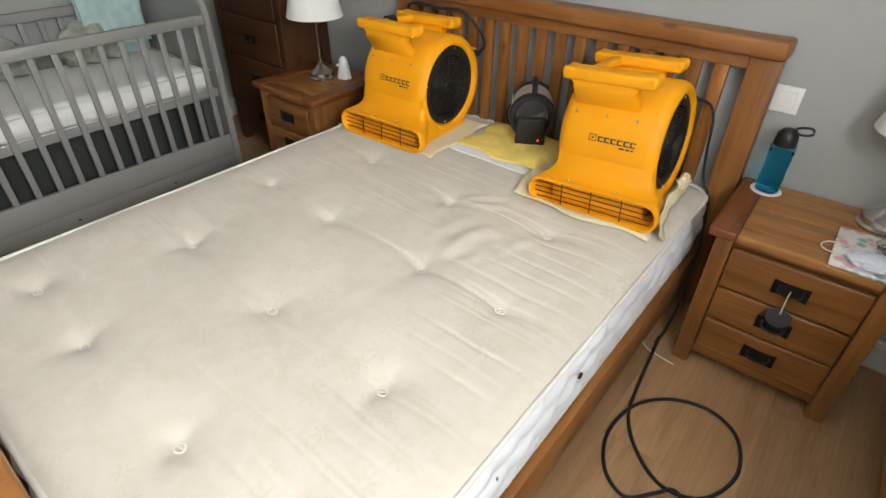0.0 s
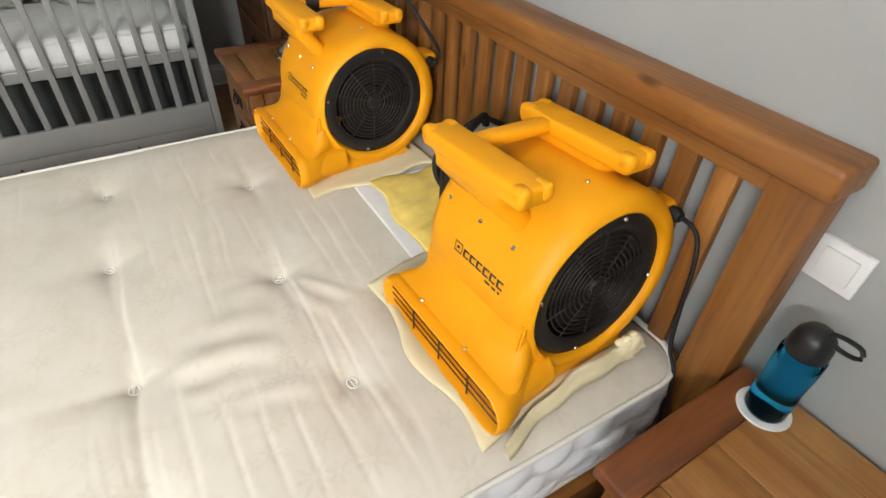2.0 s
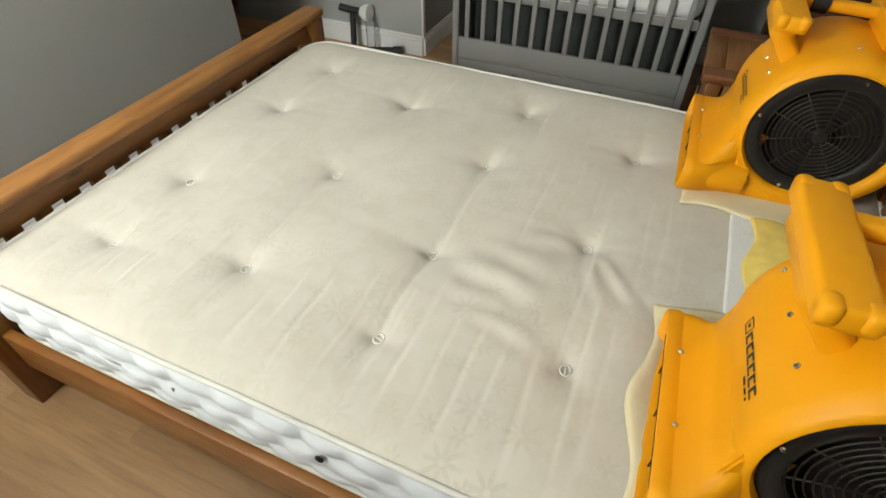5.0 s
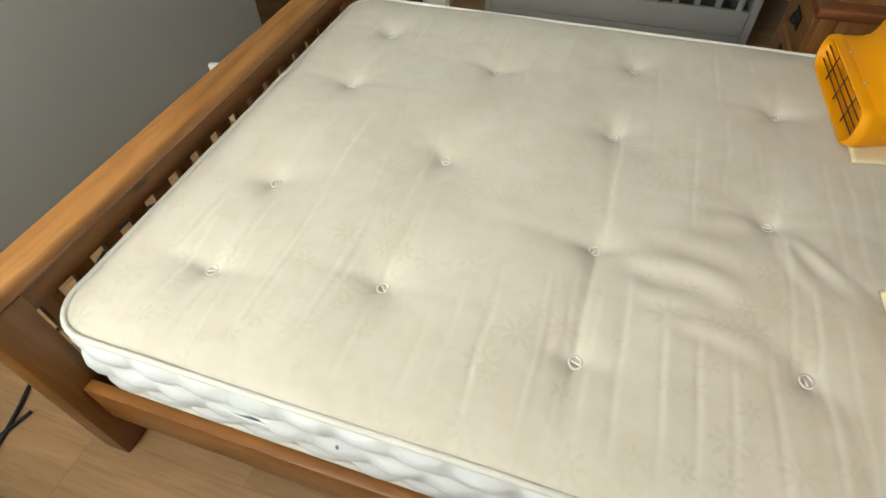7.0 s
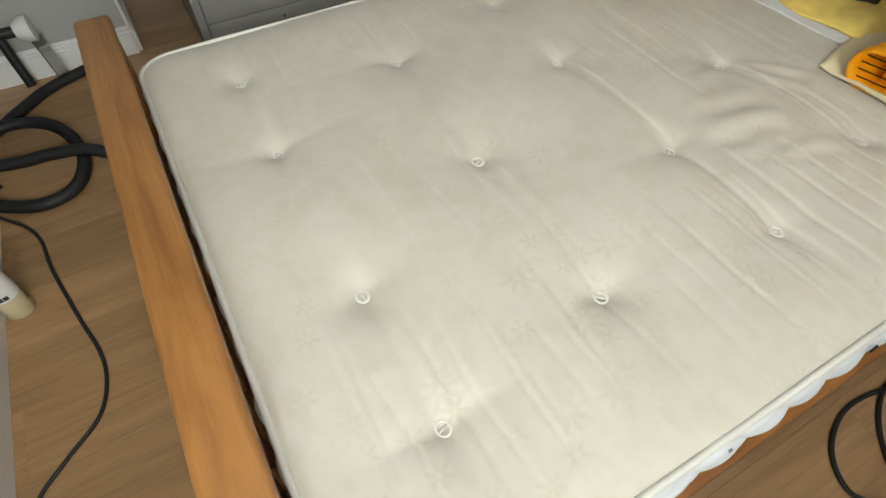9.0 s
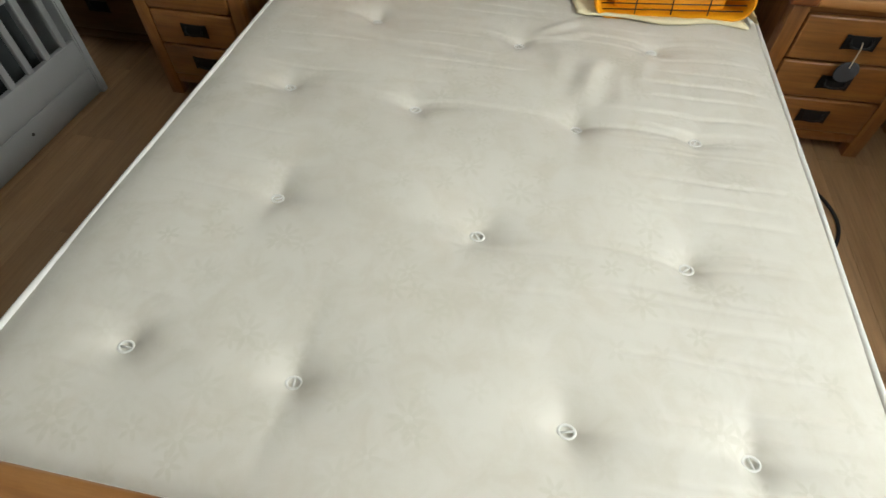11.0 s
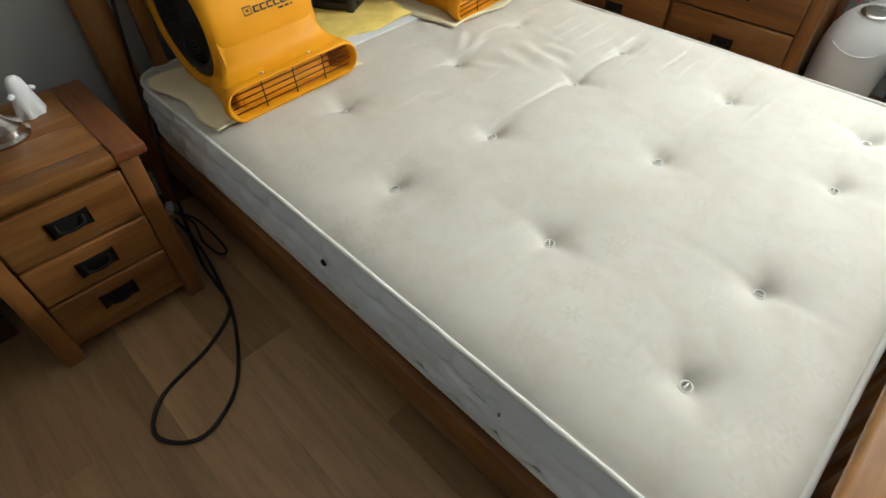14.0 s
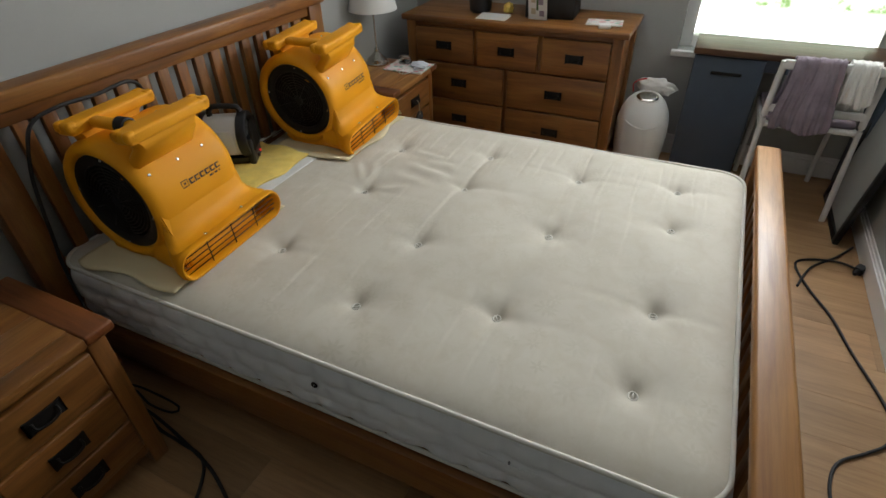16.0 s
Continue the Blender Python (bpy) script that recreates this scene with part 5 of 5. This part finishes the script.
spray = thing("spray_bottle", pose(0.17, -0.575, 0.0, 0, 0, 285), "white spray bottle with a red trigger by the wall", "spray bottle")
part("liquid", lathe([(0.0, 0.0), (0.033, 0.0), (0.0362, 0.004), (0.0362, 0.075), (0.0, 0.075)], 28), PALE_LIQUID, spray, "pale yellow liquid")
part("body", lathe([(0.0, 0.075), (0.036, 0.0755), (0.036, 0.135), (0.031, 0.160), (0.016, 0.185), (0.014, 0.20), (0.0, 0.20)], 28), WHITE_PLASTIC, spray, "translucent white bottle")
part("collar", lathe([(0.0, 0.192), (0.019, 0.192), (0.019, 0.213), (0.0, 0.213)], 20), RED_PLASTIC, spray, "red collar")
part("trigger", tube([(0.012, 0, 0.225), (0.034, 0, 0.212), (0.040, 0, 0.175)], 0.0085, 8), RED_PLASTIC, spray, "red trigger")
part("nozzle", box(-0.018, -0.011, 0.212, 0.040, 0.011, 0.243, 0.008, 3), WHITE_PLASTIC, spray)
for k in range(3):
    part("label_mark", moved(box(-0.006, -0.001, -0.006, 0.006, 0.001, 0.006, 0.0), pose(0, 0, 0.09, 0, 0, -40 + 22 * k) @ pose(0, 0.0365, 0)), INK, spray, smooth=0)

# ---- on and round the dresser ----
DT = 0.77
card = thing("greeting_card", pose(2.19, 1.30, DT), "white greeting card lying on the dresser", "card")
part("leaf", box(-0.055, -0.085, 0.0, 0.055, 0.085, 0.003, 0.0008), PAPER, card)
part("leaf", moved(box(-0.055, -0.085, 0.0, 0.055, 0.085, 0.002, 0.0008), pose(0, 0, 0.003, 0, -5, 0)), PAPER, card)
solid("plant_pot", lathe([(0.0, 0.0), (0.05, 0.0), (0.06, 0.01), (0.066, 0.09), (0.06, 0.09), (0.052, 0.02), (0.0, 0.02)], 30), BLACK_PLASTIC, "small black round pot on the dresser", "pot", pose(2.30, 1.42, DT))
crumple("toy_flower", pose(2.32, 1.26, DT), (0.03, 0.03, 0.035), YELLOW_CLOTH, "small yellow soft ornament on the dresser", "ornament", 2.2)
solid("storage_box", box(-0.10, -0.13, 0.0, 0.10, 0.13, 0.20, 0.005), BLACK_PLASTIC, "matt black storage box on the dresser", "box", pose(2.36, 1.02, DT, 0, 0, 4))
leaflet = thing("leaflet", pose(2.215, 1.06, DT + 0.002, 0, -14, 0), "printed leaflet standing against a black box", "leaflet")
part("sheet", box(0.0, -0.05, 0.0, 0.002, 0.05, 0.19, 0.0), PAPER, leaflet, smooth=0)
for k, (a, b, c2, d2) in enumerate(((-0.035, 0.02, -0.01, 0.05), (0.01, 0.03, 0.035, 0.06), (-0.03, 0.08, 0.0, 0.11), (0.012, 0.09, 0.034, 0.13))):
    part("print_block", box(-0.0012, a, b, -0.0002, c2, d2, 0.0), STRING if k % 2 else MAUVE_CLOTH, leaflet, smooth=0)
part("print_block", box(-0.0014, -0.004, 0.05, -0.0004, 0.006, 0.17, 0.0), LEAF, leaflet, smooth=0)
solid("picture_booklet", box(-0.06, -0.09, 0.0, 0.06, 0.09, 0.006, 0.0015), FLORAL, "printed booklet lying on the dresser's end", "booklet", pose(2.27, 0.72, DT, 0, 0, 6))
solid("earbud_case", box(-0.02, -0.03, 0.0, 0.02, 0.03, 0.022, 0.008, 3), WHITE_PLASTIC, "small white rounded case on the dresser", "case", pose(2.165, 0.70, DT, 0, 0, 12))

bin_ = thing("nappy_bin", pose(2.335, 0.445, 0, 0, 0, 8) @ Matrix.Diagonal((1.02, 1.03, 0.945, 1)), "white rounded nappy bin beside the dresser", "bin")
shell = lathe([(0.0, 0.0), (0.108, 0.0), (0.120, 0.008), (0.130, 0.10), (0.136, 0.22), (0.133, 0.29), (0.122, 0.345), (0.100, 0.392), (0.075, 0.420), (0.056, 0.432), (0.0, 0.436)], 56)
for v in shell.verts:       # the top leans towards the room
    k = min(1.0, max(0.0, (v.co.z - 0.27) / 0.16))
    v.co.z += 0.16 * k * v.co.x
    v.co.x *= 0.96
part("body", shell, WHITE_PLASTIC, bin_, "glossy white rounded body")
part("lid", moved(lathe([(0.0, 0.008), (0.040, 0.007), (0.052, 0.004), (0.056, 0.0), (0.050, -0.004)], 36), pose(-0.028, 0, 0.432, 0, -16, 0) @ Matrix.Diagonal((0.8, 1.0, 1.0, 1))), NICKEL, bin_, "polished grey oval lid")
groove = []
for k in range(17):
    a = radians(180 - 42 + 84 * k / 16)
    groove.append((0.133 * math.cos(a), 0.137 * math.sin(a), 0.312 - 0.030 * math.cos((k / 16 - 0.5) * math.pi)))
part("lid_groove", tube(groove, 0.0035, 8), WHITE_PLASTIC, bin_, "moulded curved ridge", 180)
crumple("plastic_bag", pose(2.425, 0.42, 0.392, 0, 0, 80), (0.11, 0.04, 0.055), PAPER, "crumpled white bag with a red edge behind the bin lid", "bag", 7.7)
solid("bag_tie", tube([(2.40, 0.53, 0.395), (2.405, 0.535, 0.44), (2.42, 0.50, 0.462), (2.43, 0.46, 0.466)], 0.004, 6), RED_PLASTIC, "thin red drawstring of the white bag", "drawstring", smooth=180)

desk = thing("desk", pose(0, 0, 0), "dark navy desk under the window", "desk")
part("desktop", box(2.255, -0.60, 0.668, 2.545, 0.27, 0.70, 0.006), DARK_WOOD_EDGE, desk, "dark wooden desktop")
part("side_panel", box(2.290, 0.235, 0.0, 2.54, 0.26, 0.668, 0.003), HAZY_NAVY, desk)
part("side_panel", box(2.285, -0.595, 0.0, 2.54, -0.57, 0.668, 0.003), HAZY_NAVY, desk)
part("pedestal", box(2.290, -0.060, 0.0, 2.535, 0.235, 0.668, 0.003), HAZY_NAVY, desk)
part("cupboard_door", box(2.276, -0.055, 0.045, 2.290, 0.256, 0.660, 0.004), HAZY_NAVY, desk)
part("handle", box(2.266, 0.03, 0.575, 2.277, 0.17, 0.590, 0.004), BLACK_IRON, desk, "dark bar handle")
part("apron", box(2.300, -0.57, 0.60, 2.318, -0.060, 0.668, 0.003), HAZY_NAVY, desk)

chair = thing("chair", pose(2.085, -0.292, 0, 0, 0, -87), "white metal chair with clothes over its back", "chair")
# its own +y looks to the desk
for x in (-0.195, 0.195):
    part("leg", tube([(x * 1.02, -0.035, 0.0), (x, 0.0, 0.45), (x * 0.97, -0.03, 0.735)], 0.0145, 10, flat=0.8), WHITE_GLOSS, chair)
    part("leg", tube([(x * 0.92, 0.385, 0.0), (x * 0.90, 0.34, 0.43)], 0.0125, 10), WHITE_GLOSS, chair)
    part("side_rail", tube([(x, 0.0, 0.415), (x * 0.92, 0.34, 0.41)], 0.009, 8, smooth=False), WHITE_GLOSS, chair)
part("back_rail", box(-0.190, -0.04, 0.70, 0.190, -0.02, 0.742, 0.007, 3), WHITE_GLOSS, chair)
part("back_rail", box(-0.193, -0.012, 0.50, 0.193, 0.003, 0.535, 0.005, 3), WHITE_GLOSS, chair)
seat = box(-0.195, -0.005, 0.424, 0.195, 0.36, 0.444, 0.009, 3)
part("seat", seat, WHITE_GLOSS, chair)
part("seat_pad", box(-0.185, 0.02, 0.4445, 0.185, 0.35, 0.474, 0.014, 4), MAUVE_CLOTH, chair, "pinkish soft seat pad")


def hung(name, x0, x1, drop_a, drop_b, material, label, seed, flare=0.0):
    """Clothing over the chair back with deep hanging folds and a ragged hem."""
    rows, n = [], 56
    for k in range(n + 1):
        u = k / n
        row = []
        hem_a = drop_a * (1 + 0.22 * noise.noise((u * 2.4, seed, 1.0)))
        hem_b = drop_b * (1 + 0.2 * noise.noise((u * 2.4, seed, 6.0)))
        line = smooth_line([(0, 0.012, 0.745 - hem_b), (0, 0.004, 0.745 - hem_b / 2), (0, -0.012, 0.748), (0, -0.03, 0.754), (0, -0.05, 0.746), (0, -0.060, 0.745 - hem_a / 2), (0, -0.064, 0.745 - hem_a)], 0.003)
        for q in range(41):
            p = line[q * (len(line) - 1) // 40]
            low = min(1.0, max(0.0, (0.745 - p.z) / 0.25))
            side = -1 if p.y < -0.03 else 1
            x = x0 + (x1 - x0) * u + flare * low * (u - 0.5) + 0.016 * noise.noise((p.z * 5, u * 2, seed))
            fold = abs(math.sin(u * 11 + seed + 1.6 * noise.noise((p.z * 3, u * 3, seed)))) ** 0.7 * 0.020 + 0.012 * noise.noise((u * 16, p.z * 8, seed))
            row.append((x, p.y + side * fold * (0.25 + low), p.z + 0.004 * noise.noise((u * 14, seed, 3.0))))
        rows.append(row)
    ob = solid(name, from_grid(rows), material, label, "clothes", pose(2.085, -0.292, 0, 0, 0, -87), smooth=180)
    md = ob.modifiers.new("thickness", "SOLIDIFY")
    md.thickness = 0.004


hung("jumper", -0.150, 0.030, 0.30, 0.22, MAUVE_CLOTH, "mauve knitted jumper over the chair back", 1.0, 0.05)
hung("shirt", 0.055, 0.165, 0.16, 0.24, PAPER, "white shirt over the chair back", 5.0, 0.02)

mirror = thing("leaning_frame", pose(2.10, FOOT_Y + 0.10, 0.0, 7, 0, 0), "black-framed panel leaning on the foot wall", "frame")
for b in ((-0.24, -0.012, 0.0, -0.205, 0.012, 0.62), (0.205, -0.012, 0.0, 0.24, 0.012, 0.62), (-0.205, -0.012, 0.0, 0.205, 0.012, 0.035), (-0.205, -0.012, 0.585, 0.205, 0.012, 0.62)):
    part("frame_bar", box(*b, 0.003), BLACK_PLASTIC, mirror)
part("panel", box(-0.204, -0.005, 0.036, 0.204, 0.003, 0.584, 0.0), WALL_PAINT, mirror, "plain grey panel", 0)

# ---- floor planks ----
PW, PL = 0.192, 1.28
plank_me = {}


def plank_mesh(length):
    key = round(length, 2)
    if key not in plank_me:
        bm = box(-PW / 2 + 0.0002, 0.0002, -0.006, PW / 2 - 0.0002, length - 0.0002, 0.0, 0.0005, 1)
        me = bpy.data.meshes.new("plank")
        bm.to_mesh(me)
        bm.free()
        me.materials.append(LAMINATE)
        plank_me[key] = me
    return plank_me[key]


k = 0
x = CRIB_X + PW / 2
while x < WIN_X - PW / 4:
    y = -2.3 - (0.0, 0.42, 0.85)[k % 3]
    while y < WALL_Y:
        a, b = max(y, -2.3), min(y + PL, WALL_Y)
        if b - a > 0.05:
            p = new("plank", plank_mesh(b - a))
            p.location = (x, a, 0.0)
            p.parent = floor
        y += PL
    x += PW
    k += 1
